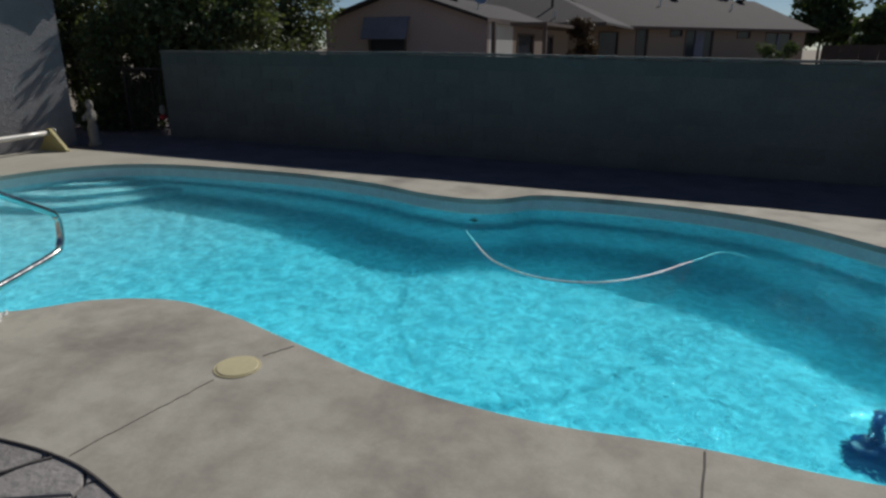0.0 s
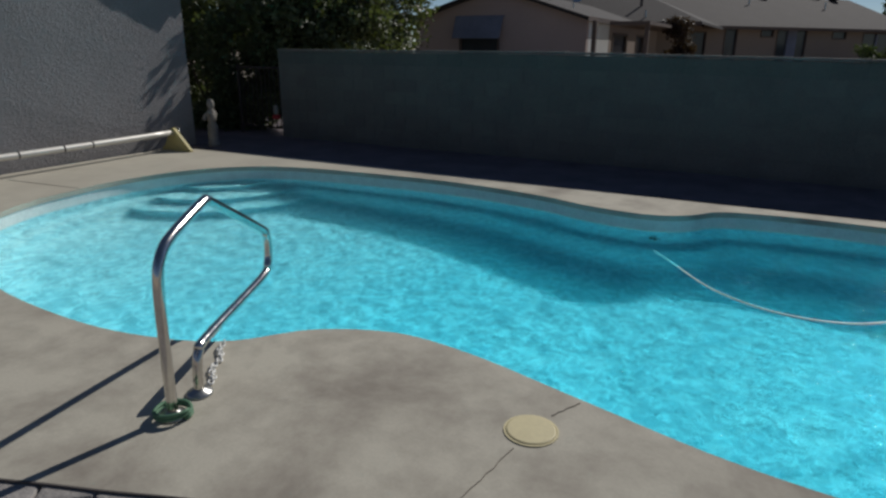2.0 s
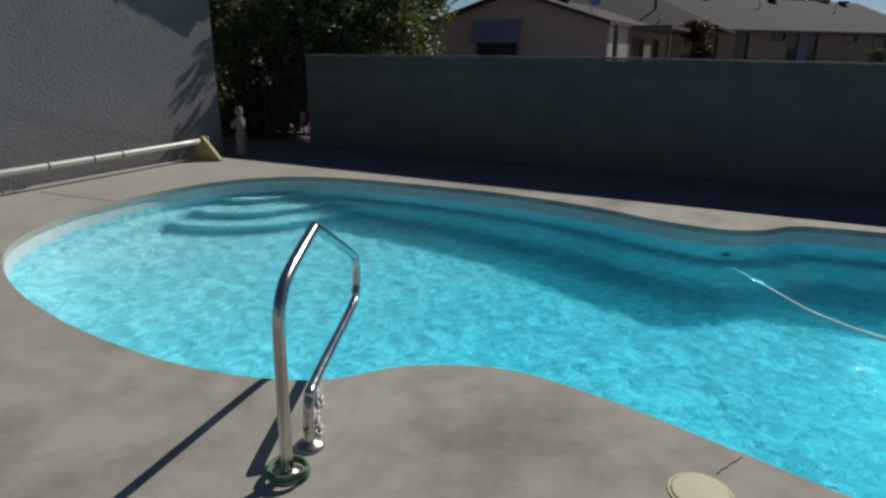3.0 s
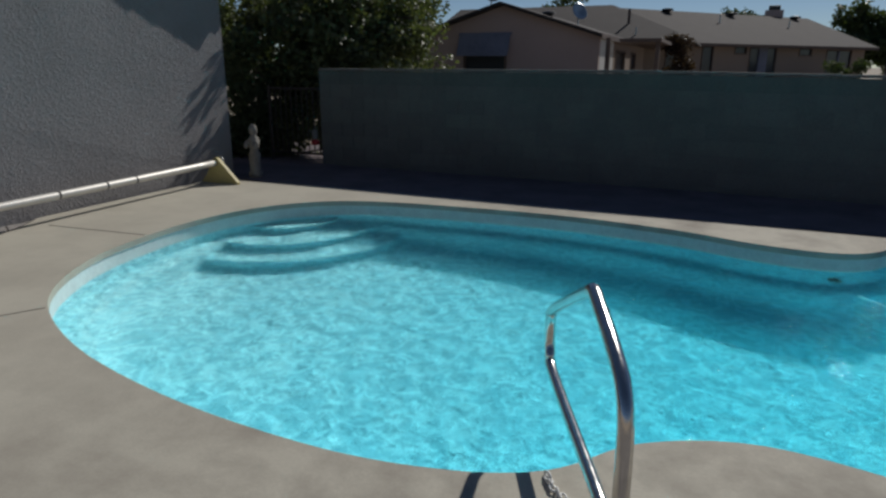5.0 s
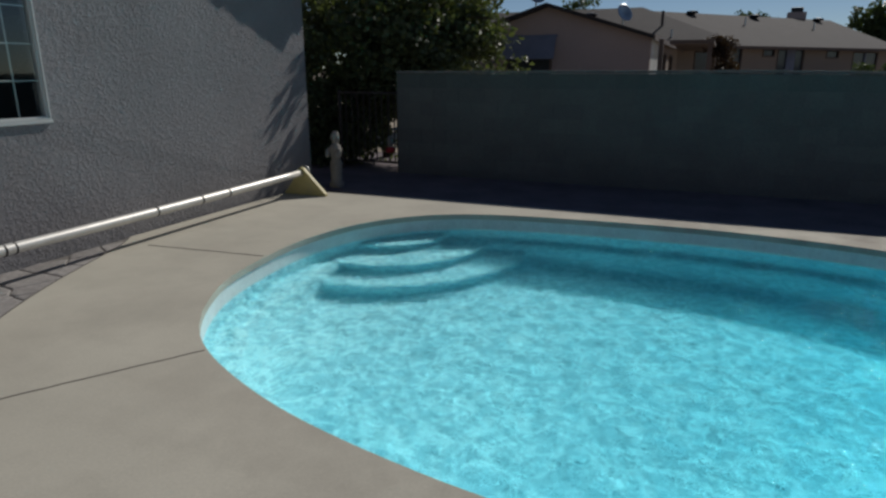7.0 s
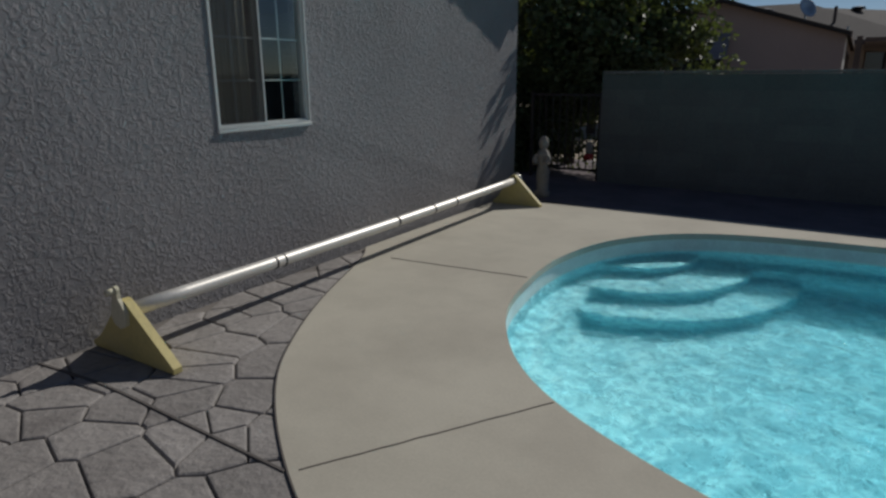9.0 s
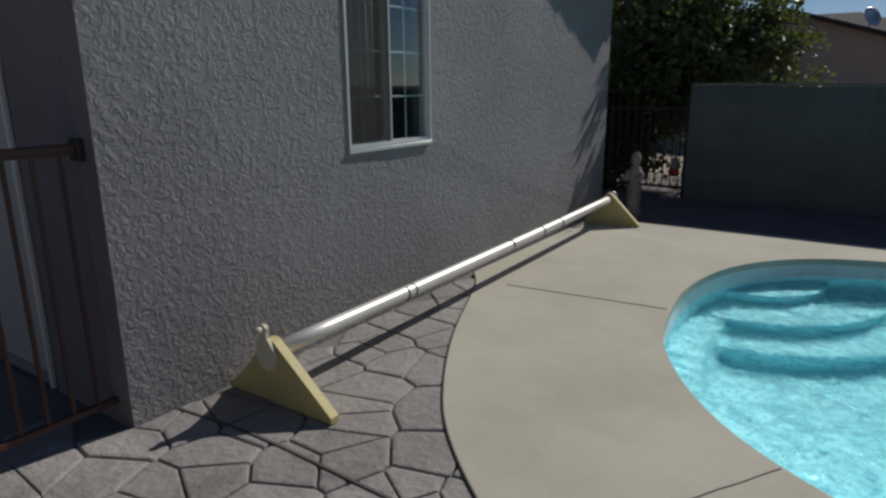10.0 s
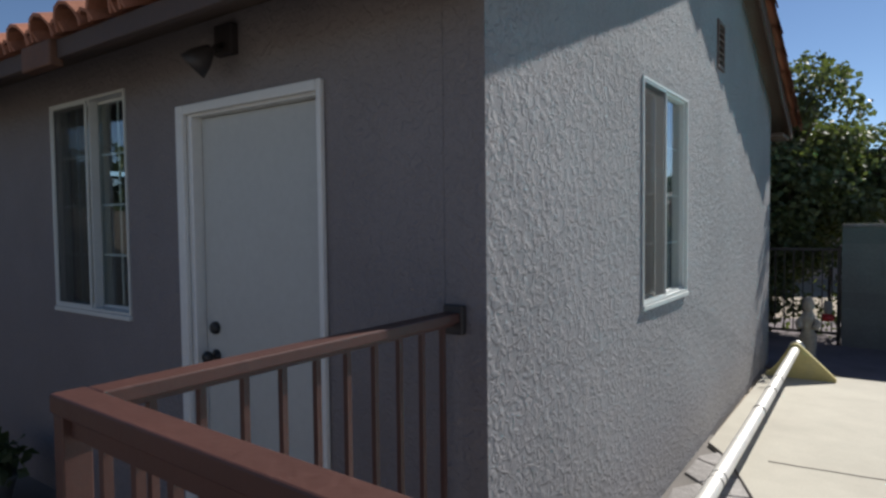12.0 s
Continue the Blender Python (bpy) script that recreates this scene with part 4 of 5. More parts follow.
# ---- in the water: vacuum hose, fitting and cleaner ----
hose = link("vacuum_hose", tube(bmesh.new(), spline([(-2.2, 5.75, WATER_Z - 0.12), (-2.0, 5.4, WATER_Z - 0.02), (-1.62, 4.86, WATER_Z - 0.004), (-1.2, 4.6, WATER_Z - 0.002), (-0.75, 4.63, WATER_Z - 0.002), (-0.38, 4.95, WATER_Z - 0.004), (-0.05, 5.5, WATER_Z - 0.01), (0.22, 5.95, WATER_Z - 0.06), (0.55, 6.1, WATER_Z - 0.4)], 10, closed=False), 0.0115, 10), M_HOSE, smooth=True)
tagged(hose, "white floating vacuum hose curving through the water", "hose")
cleaner = thing("pool_cleaner", (0.9, 3.3, -0.55), "dark blue pool cleaner just under the water", "pool cleaner")
bm = bmesh.new()
bmesh.ops.create_icosphere(bm, subdivisions=3, radius=0.2)
for v in bm.verts:
    v.co = Vector((0.92 + v.co.x * 0.75, 3.3 + v.co.y * 0.7, -0.6 + v.co.z * 0.7 + 0.04 * math.sin(v.co.x * 26) * math.cos(v.co.y * 22)))
part("body", bm, M_DARKBLUE, cleaner, smooth=True)
part("neck", tube(bmesh.new(), [(0.92, 3.3, -0.52), (0.94, 3.42, -0.38), (0.98, 3.55, -0.36)], 0.035, 12), M_DARKBLUE, cleaner, smooth=True)
settle(cleaner)
fit_ = thing("return_fitting", (-2.3, 6.26, -0.4), "small dark return fitting in the pool wall", "pool fitting")
ob = part("cap", lathe(bmesh.new(), [(0.045, 0), (0.045, 0.02), (0.03, 0.035), (0.01, 0.035)]), M_BLACK, fit_, smooth=True)
ob.matrix_basis = Matrix.Translation((-2.3, 6.26, -0.4)) @ Matrix.Rotation(radians(90), 4, "X")
settle(fit_)

# unseen plain walls beside and behind, added to cut sky light and fill window reflections
sky_block_wall = link("wall_yard_end", one_box(-16.4, -16.2, -7.0, FY - 0.002, -0.06, 1.75), M_REAR)
tagged(sky_block_wall, "unseen plain tan wall added to cut sky light at the front", "wall", kind="structure")
rear = link("wall_rear", one_box(-16.4, 14.0, -7.2, -7.0, -0.06, 1.8), M_REAR)
tagged(rear, "unseen plain tan yard wall behind", "wall", kind="structure")

# ---- block wall ----
bw = thing("wall_block", (0, 9.0, 0), "long dark grey-green concrete block wall, shaded on the pool side", "wall", kind="structure")
def wall_top(x):
    return 1.5 - 0.014 * max(x + 4.5, 0.0)


WALL_X0, COURSE = -9.33, 0.2
part("core", plate(bmesh.new(), [[(WALL_X0 + 0.004, -0.06), (14.0, -0.06), (14.0, wall_top(14) - 0.042), (-4.5, 1.456), (WALL_X0 + 0.004, 1.456)]], 8.924, 9.116, lambda u, v, w: (u, w, v)), M_BLOCK, bw, "painted joints and block core")
far_blocks, far_bond = bmesh.new(), bmesh.new()
for j in range(8):
    z1 = 1.46 - j * COURSE
    z0 = max(z1 - COURSE, -0.055)
    for i in range(-1, 59):
        x0 = WALL_X0 + (i + 0.5 * (j % 2)) * 0.4
        x1 = min(x0 + 0.4, 14.0)
        x0 = max(x0, WALL_X0)
        if x1 - x0 < 0.05 or z1 - z0 < 0.03:
            continue
        dz = wall_top((x0 + x1) / 2) - 1.5
        out = 8.919 + random.uniform(-0.0012, 0.0012)
        args = (x0 + 0.003, x1 - 0.003, out, 8.96, max(z0 + dz, -0.055) + 0.003, z1 + dz - 0.003)
        if x0 < 4.4:
            part("block", one_box(*args), M_BOND if j == 0 else M_BLOCK, bw)
        else:
            box(far_bond if j == 0 else far_blocks, *args)
for nm, bm, mt in (("blocks_far", far_blocks, M_BLOCK), ("top_blocks_far", far_bond, M_BOND)):
    part(nm, bm, mt, bw, "painted concrete blocks further off")["kind"] = "stuff"
for i in range(58):
    x = WALL_X0 + i * 0.4
    part("cap_block", one_box(x + 0.002, x + 0.398, 8.912, 9.128, wall_top(x) - 0.036, wall_top(x) + random.uniform(-0.002, 0.003), bevel=0.004), M_CAP, bw)
settle(bw)

# ---- iron gate in the corner ----
gate = thing("iron_gate", (-9.5, 9.02, 0), "dark iron gate with thin bars between house and block wall", "gate")
for z in (0.12, 1.18):
    part("rail", one_box(-10.4, -9.35, 9.0, 9.03, z - 0.016, z + 0.016), M_DARKIRON, gate)
for x in (-10.4, -9.36):
    part("post", one_box(x - 0.02, x + 0.02, 8.99, 9.035, -0.06, 1.22), M_DARKIRON, gate)
for i in range(9):
    x = -10.29 + i * 0.107
    part("bar", one_box(x - 0.007, x + 0.007, 9.008, 9.022, 0.137, 1.163), M_DARKIRON, gate)
settle(gate)

# ---- statue and red pot ----
bm = bmesh.new()
lathe(bm, [(0.10, -0.03), (0.10, 0.04), (0.075, 0.06), (0.08, 0.2), (0.085, 0.3), (0.06, 0.36), (0.075, 0.42), (0.085, 0.5), (0.06, 0.55), (0.035, 0.57), (0.055, 0.61), (0.06, 0.66), (0.045, 0.71), (0.015, 0.735)], (-9.55, 7.5, 0), 16)
tube(bm, spline([(-9.55, 7.49, 0.5), (-9.63, 7.45, 0.47), (-9.62, 7.41, 0.4)], 5, closed=False), 0.034, 8)
tube(bm, spline([(-9.55, 7.49, 0.5), (-9.46, 7.45, 0.47), (-9.48, 7.41, 0.4)], 5, closed=False), 0.034, 8)
tagged(link("statue", bm, M_STATUE, smooth=True), "small weathered cast stone garden statue beside the house", "statue")
LX, LY = -9.47, 8.93
pot = thing("bird_feeder", (LX, LY, 0.28), "small red and clear bird feeder hanging by the iron gate", "bird feeder")
part("basin", lathe(bmesh.new(), [(0.03, 0.28), (0.065, 0.29), (0.075, 0.33), (0.06, 0.36), (0.035, 0.37)], (LX, LY, 0), 16), M_RED, pot, "red plastic basin", smooth=True)
part("bottle", lathe(bmesh.new(), [(0.034, 0.371), (0.05, 0.40), (0.05, 0.50), (0.03, 0.53), (0.012, 0.54)], (LX, LY, 0), 16), M_STATUE, pot, "pale clouded bottle", smooth=True)
part("hook", tube(bmesh.new(), spline([(LX, LY, 0.54), (LX, LY, 0.9), (LX, LY + 0.01, 1.16), (LX, LY + 0.06, 1.205), (LX, LY + 0.085, 1.197)], 5, closed=False), 0.004, 6), M_DARKIRON, pot)
settle(pot)


# ---- trees ----
def shrub(base, spread, count, size, label, seed, mat=None):
    """A dense low shrub: several crooked stems and many leaves."""
    rng = random.Random(seed)
    root = thing("shrub", base, label, "shrub")
    base = Vector(base)
    for i in range(5):
        t = base + Vector((rng.uniform(-0.6, 0.6) * spread[0], rng.uniform(-0.6, 0.6) * spread[1], spread[2] * rng.uniform(1.0, 1.6)))
        part("stem", tube(bmesh.new(), spline([base, base.lerp(t, 0.5) + Vector((rng.uniform(-0.1, 0.1), 0, 0)), t], 4, closed=False), 0.02, 6), M_BARK, root)
    bm = bmesh.new()
    for i in range(14):
        c = base + Vector((rng.uniform(-0.7, 0.7) * spread[0], rng.uniform(-0.7, 0.7) * spread[1], spread[2] * rng.uniform(0.08, 1.8)))
        leaves(bm, c, (0.4, 0.35, 0.35), count // 14, size, rng)
    part("foliage", bm, mat or M_LEAF, root, "dense dark leaves")
    settle(root)


def leaves(bm, centre, spread, count, size, rng):
    for _ in range(count):
        while True:
            q = Vector((rng.uniform(-1, 1), rng.uniform(-1, 1), rng.uniform(-1, 1)))
            if q.length < 1:
                break
        p = Vector(centre) + Vector((q.x * spread[0], q.y * spread[1], q.z * spread[2]))
        d = Vector((rng.gauss(0, 1), rng.gauss(0, 1), rng.gauss(0, 0.7) - 0.4)).normalized()
        s = d.orthogonal().normalized()
        s = Matrix.Rotation(rng.uniform(0, 6.28), 3, d) @ s
        L = size * rng.uniform(0.6, 1.3)
        w = L * rng.uniform(0.28, 0.45)
        nrm = d.cross(s) * w * 0.35
        a = bm.verts.new(p)
        b = bm.verts.new(p + d * L * 0.5 + s * w + nrm)
        c = bm.verts.new(p + d * L)
        e = bm.verts.new(p + d * L * 0.5 - s * w + nrm)
        bm.faces.new((a, b, c))
        bm.faces.new((a, c, e))


def tree(name, base, height, limbs, clump, count, size, mat, label, seed, low=0.3):
    """A tapered, crooked trunk, limbs that fork, and clumps of single leaves along them."""
    rng = random.Random(seed)
    root = thing(name, base, label, "tree")
    base = Vector(base)
    top = base + Vector((rng.uniform(-0.2, 0.2), rng.uniform(-0.2, 0.2), height * 0.8))
    tr = [base.lerp(top, k / 8) + Vector((rng.uniform(-0.05, 0.05), rng.uniform(-0.05, 0.05), 0)) for k in range(9)]
    part("trunk", tube(bmesh.new(), tr, 0.1, 10, radii=[0.02 * height * (1 - 0.85 * k / 8) + 0.015 for k in range(9)]), M_BARK, root, smooth=True)
    crown = bmesh.new()
    for i, (dx, dy, dz) in enumerate(limbs):
        t0 = min(low + 0.5 * i / max(len(limbs), 1), 0.95)
        a = base.lerp(top, t0)
        b = base + Vector((dx, dy, dz))
        mid = a.lerp(b, 0.5) + Vector((rng.uniform(-0.2, 0.2), rng.uniform(-0.2, 0.2), 0.15))
        pts = spline([a, mid, b], 5, closed=False)
        wood = bmesh.new()
        tube(wood, pts, 0.03, 6, radii=[0.035 * (1 - 0.8 * k / (len(pts) - 1)) for k in range(len(pts))])
        for q in range(7):
            p = a.lerp(b, rng.uniform(0.35, 1.0)) + Vector((rng.gauss(0, 0.4), rng.gauss(0, 0.4), rng.gauss(0, 0.3))) * clump * 1.4
            tube(wood, [a.lerp(b, 0.6), p], 0.008, 4, caps=False)
            leaves(crown, p, (clump * rng.uniform(0.6, 1.1), clump * rng.uniform(0.6, 1.1), clump * rng.uniform(0.4, 0.8)), count // 7, size, rng)
        part("limb", wood, M_BARK, root, smooth=True)
    part("crown", crown, mat, root, "loose crown of small leaves")
    settle(root)


tree("tree", (-10.4, 10.6, -0.06), 4.4, [(-1.6, -0.3, 2.2), (-0.6, -0.7, 1.6), (0.4, -0.9, 2.0), (0.88, -0.3, 2.2), (1.2, 0.1, 2.5), (1.4, 0.3, 2.0), (0.72, -1.1, 2.9), (-0.5, -0.8, 2.8), (0.2, -0.2, 3.5), (0.96, 0.2, 3.1), (-1.0, 0.2, 3.5), (0.5, 0.0, 4.0), (-0.4, -0.4, 0.9), (0.6, -0.4, 1.2), (-1.4, 0.5, 1.3), (0.0, -1.0, 2.4), (1.28, -0.4, 1.8), (-0.2, 0.6, 2.2), (0.72, 0.5, 1.7), (1.24, 0.0, 2.75), (1.04, 0.7, 3.0), (1.44, 0.2, 2.3), (0.68, -0.85, 2.95), (0.8, -0.7, 2.5), (0.62, -0.95, 2.2), (0.76, -0.9, 3.05), (0.8, -0.85, 3.5), (1.9, 0.1, 2.2), (2.1, 0.3, 1.95), (1.75, 0.4, 2.55), (2.2, 0.2, 2.35)],
     0.38, 760, 0.105, M_LEAF, "leafy green tree behind the corner of house and wall", 3, low=0.15)
tree("tree", (-14.2, 13.5, -0.06), 5.2, [(-1.2, 0, 2.5), (1.2, 0, 3.0), (0.5, 0.6, 4.2), (-0.5, -0.6, 4.6), (0.2, 0.2, 5.2), (1.6, -0.3, 2.0)],
     0.7, 800, 0.13, M_LEAF, "dense green tree behind the house", 5)
tree("tree", (-12.2, 16.6, -0.06), 5.6, [(-2.0, 0, 2.6), (0.63, 0.2, 2.3), (0.85, -0.3, 3.2), (0.8, -0.6, 2.0), (-0.6, -0.8, 3.0), (0.3, 0.2, 4.4), (-1.2, 0.3, 4.2), (0.5, 0.3, 4.0), (-2.2, -0.3, 1.6), (0.2, 0.0, 5.2), (0.95, 0.1, 1.9), (-0.2, -0.9, 1.5)],
     0.75, 900, 0.13, M_LEAF, "broad green tree beyond the block wall", 17, low=0.2)
tree("tree", (-13.4, 10.3, -0.06), 4.4, [(-0.9, 0.2, 2.4), (0.9, 0.0, 2.2), (0.9, 0.2, 3.0), (0.2, -0.3, 3.4), (-0.4, 0.3, 3.9), (0.5, 0.2, 1.6), (0.7, 0.3, 3.7), (-0.2, 0.0, 2.8)],
     0.55, 1000, 0.10, M_LEAF, "dense green tree close behind the house", 19, low=0.2)
FAR_CROWN = [(-2.4, 0, 4.2), (2.4, 0, 4.4), (0.3, 0.4, 6.6), (-1.2, 0, 5.8), (1.4, -0.3, 5.9), (-2.9, 0.3, 2.6), (2.9, 0.2, 2.8), (0.2, -0.6, 3.6), (-1.0, 0.4, 7.0)]
for x, y, k, sc, lab in ((-20.4, 75, 7, 1.2, "distant broad green tree behind the neighbouring roof"), (-5.6, 76, 8, 0.95, "distant dark conifer-like tree behind the neighbouring roof"),
                         (-2.6, 73, 9, 1.02, "distant dark green tree behind the neighbouring roof"), (0.1, 78, 10, 0.9, "distant slim tree behind the neighbouring roof"),
                         (7.9, 70, 11, 0.92, "distant round green tree beyond the neighbouring house"), (13.5, 66, 13, 0.95, "distant round green tree beyond the neighbouring house"),
                         (19.5, 70, 14, 1.05, "distant broad green tree beyond the neighbouring house"), (10.5, 57, 15, 0.6, "distant low green tree beside the neighbouring house")):
    slim = 0.55 if 7 < k < 11 else 1.0
    tree("tree", (x, y, -0.06), 7.0 * sc, [(dx * sc * slim, dy * sc, dz * sc) for dx, dy, dz in FAR_CROWN], 1.15 * sc * slim ** 0.5, 750, 0.42, M_LEAF2, lab, k)


shrub((-10.6, 9.75, -0.06), (0.9, 0.4, 1.0), 6500, 0.085, "dense dark green shrub behind the iron gate", 31)
shrub((-11.35, 9.3, -0.06), (0.75, 0.4, 1.1), 6500, 0.085, "tall dense shrub behind the house corner", 39)
shrub((-13.7, 10.0, -0.06), (1.1, 0.5, 1.1), 6500, 0.09, "tall dense shrub behind the house", 43)
shrub((-9.35, 9.8, -0.06), (0.6, 0.35, 0.75), 700, 0.085, "dark green shrub beside the end of the block wall", 33)
shrub((-12.2, 10.2, -0.06), (1.3, 0.6, 1.5), 8000, 0.09, "tall dark green shrub beside the house", 35)
shrub((-8.3, 10.0, -0.06), (0.7, 0.4, 0.75), 2600, 0.09, "dark green shrub behind the block wall", 37)

shrub((-4.98, 24.6, -0.06), (0.36, 0.36, 1.42), 3200, 0.12, "tall narrow dark plum-coloured shrub in the neighbouring yard", 51, M_PLUM)
shrub((2.6, 41.4, -0.06), (1.2, 0.5, 0.95), 1600, 0.16, "low green shrub before the cream facade", 53, M_LEAF2)

# unseen trees added to fill the front window's reflection and cut sky light
for x, y, k in ((-19.6, -0.6, 61), (-19.9, -3.6, 62), (-19.4, -6.6, 63)):
    tree("tree", (x, y, -0.06), 3.6, [(dx * 0.25, dx * 0.6, dz * 0.48) for dx, dy, dz in FAR_CROWN], 0.7, 700, 0.2, M_LEAF2, "unseen bushy green tree added for window reflection and shade", k)

# potted plant by the front wall
pp = thing("potted_plant", (-12.95, 1.05, -0.02), "low leafy plant in a tan clay pot by the front wall", "plant")
part("pot", lathe(bmesh.new(), [(0.1, 0.0), (0.14, 0.16), (0.15, 0.17), (0.15, 0.2), (0.125, 0.2), (0.12, 0.15)], (-12.95, 1.05, -0.02), 20), M_CAP, pp, "tan clay pot", smooth=True)
bm = bmesh.new()
leaves(bm, (-12.95, 1.05, 0.28), (0.22, 0.2, 0.12), 260, 0.08, random.Random(41))
part("foliage", bm, M_LEAF, pp)
settle(pp)

# ---- neighbouring house ----
# near wing with its gable towards us, a rear wing behind it, and the long main wing running off at an angle
nh = thing("neighbour_house", (-6.75, 19.25, -0.06), "long single-storey pink and cream stucco house with shingle roofs", "house")
AX0, AX1, AY0, AY1, A_EAVE, A_PEAK = -12.55, -6.75, 19.25, 30.5, 2.40, 3.30
GABLE = lambda u, v, w: (u, AY0 - w, v)
SIDE_A = lambda u, v, w: (AX1 + w, u, v)
GW = (-10.9, -9.5, 1.25, 2.2)
AW = [(22.4, 24.6, 0.9, 2.05), (26.2, 27.6, 0.9, 2.05)]
part("gable_wall", plate(bmesh.new(), [[(AX0, -0.06), (AX1, -0.06), (AX1, A_EAVE), ((AX0 + AX1) / 2, A_PEAK - 0.02), (AX0, A_EAVE)], rect(*GW)], -0.2, 0.0, GABLE), M_PINK, nh, "pink stucco gable wall")
# sunlight on this stretch of side wall is put in as white
part("side_wall", plate(bmesh.new(), [rect(AY0 + 0.202, 21.9, -0.06, A_EAVE)], -0.2, 0.0, SIDE_A), M_WHITE, nh, "side wall stretch coloured white for the sun on it")
part("side_wall", plate(bmesh.new(), [rect(21.902, AY1, -0.06, A_EAVE), *[rect(*w) for w in AW]], -0.2, 0.0, SIDE_A), M_CREAM, nh, "cream stucco wall under the porch")
part("side_wall", one_box(AX0, AX0 + 0.2, AY0 + 0.202, AY1, -0.06, A_EAVE), M_PINK, nh)


def far_window(place, w, trim, bars=()):
    wi = part("window", plate(bmesh.new(), [rect(*w), rect(w[0] + 0.07, w[1] - 0.07, w[2] + 0.07, w[3] - 0.07)], -0.1, 0.03, place), trim, nh, "dark framed window")
    part("pane", plate(bmesh.new(), [rect(w[0] + 0.07, w[1] - 0.07, w[2] + 0.07, w[3] - 0.07)], -0.08, -0.05, place), M_FARGLASS, wi)
    for a, b in bars:
        part("mullion", plate(bmesh.new(), [rect(a, b, w[2] + 0.07, w[3] - 0.07)], -0.045, 0.02, place), M_AWNING, wi)


for w in AW:
    far_window(SIDE_A, w, M_BROWNTRIM)
far_window(GABLE, GW, M_BROWNTRIM)
awn = part("awning", plate(bmesh.new(), [rect(-11.05, -9.35, 2.44, 2.5)], 0.0, 0.03, GABLE), M_AWNING, nh, "blue-grey slatted awning")
for i in range(9):
    a, b = i / 9, (i + 0.94) / 9
    bm = bmesh.new()
    p = [GABLE(-11.02, 2.47 - 0.66 * a, 0.03 + 0.3 * a), GABLE(-9.38, 2.47 - 0.66 * a, 0.03 + 0.3 * a), GABLE(-9.38, 2.47 - 0.66 * b, 0.03 + 0.3 * b), GABLE(-11.02, 2.47 - 0.66 * b, 0.03 + 0.3 * b)]
    vs = [bm.verts.new(q) for q in p] + [bm.verts.new(Vector(q) + Vector((0, 0, 0.03))) for q in p]
    for f in ((0, 1, 2, 3), (4, 5, 6, 7), (0, 1, 5, 4), (1, 2, 6, 5), (2, 3, 7, 6), (3, 0, 4, 7)):
        bm.faces.new([vs[k] for k in f])
    part("slat", bm, M_AWNING, awn)

# main wing: u along the facade, v in depth, from the corner of the cream wall
BC, BU = Vector((-3.97, 38.2, 0)), Vector((0.631, 0.776, 0)).normalized()
BV = Vector((-BU.y, BU.x, 0))
BPT = lambda u, v, z: BC + BU * u + BV * v + Vector((0, 0, z))
FACADE = lambda u, v, w: tuple(BPT(u, -w, v))
B0, B1, BW, B_EAVE, B_RIDGE = -6.0, 13.6, 9.0, 2.78, 4.62
FW = [(-0.98, -0.08, -0.05, 2.62), (1.55, 2.55, 2.14, 2.68), (2.78, 5.1, 0.1, 2.64), (7.1, 8.3, 2.1, 2.58), (9.7, 12.25, 0.9, 2.5), (-3.6, -2.2, 0.9, 2.4)]
part("facade_wall", plate(bmesh.new(), [rect(B0, B1, -0.06, B_EAVE), *[rect(*w) for w in FW]], -0.2, 0.0, FACADE), M_CREAM, nh, "cream stucco facade")
part("back_wall", plate(bmesh.new(), [rect(B0, B1, -0.06, B_EAVE)], -BW, -BW + 0.2, FACADE), M_CREAM, nh)
for u, lo in ((B0, 0.0), (B1, -0.2)):
    bm = plate(bmesh.new(), [[(0.202, -0.06), (BW - 0.202, -0.06), (BW - 0.202, B_EAVE), (BW / 2, B_RIDGE - 0.08), (0.202, B_EAVE)]], u + lo, u + lo + 0.2, lambda a, z, w: tuple(BPT(w, a, z)))
    part("end_wall", bm, M_CREAM, nh)
for k, w in enumerate(FW):
    far_window(FACADE, w, M_BROWNTRIM, ((3.6, 4.3),) if k == 2 else ((10.9, 11.05),) if k == 4 else ())
# rear wing that closes the angle
part("rear_wing_wall", one_box(-16.0, -7.6, 28.2, 37.4, -0.06, 2.6), M_CREAM, nh)


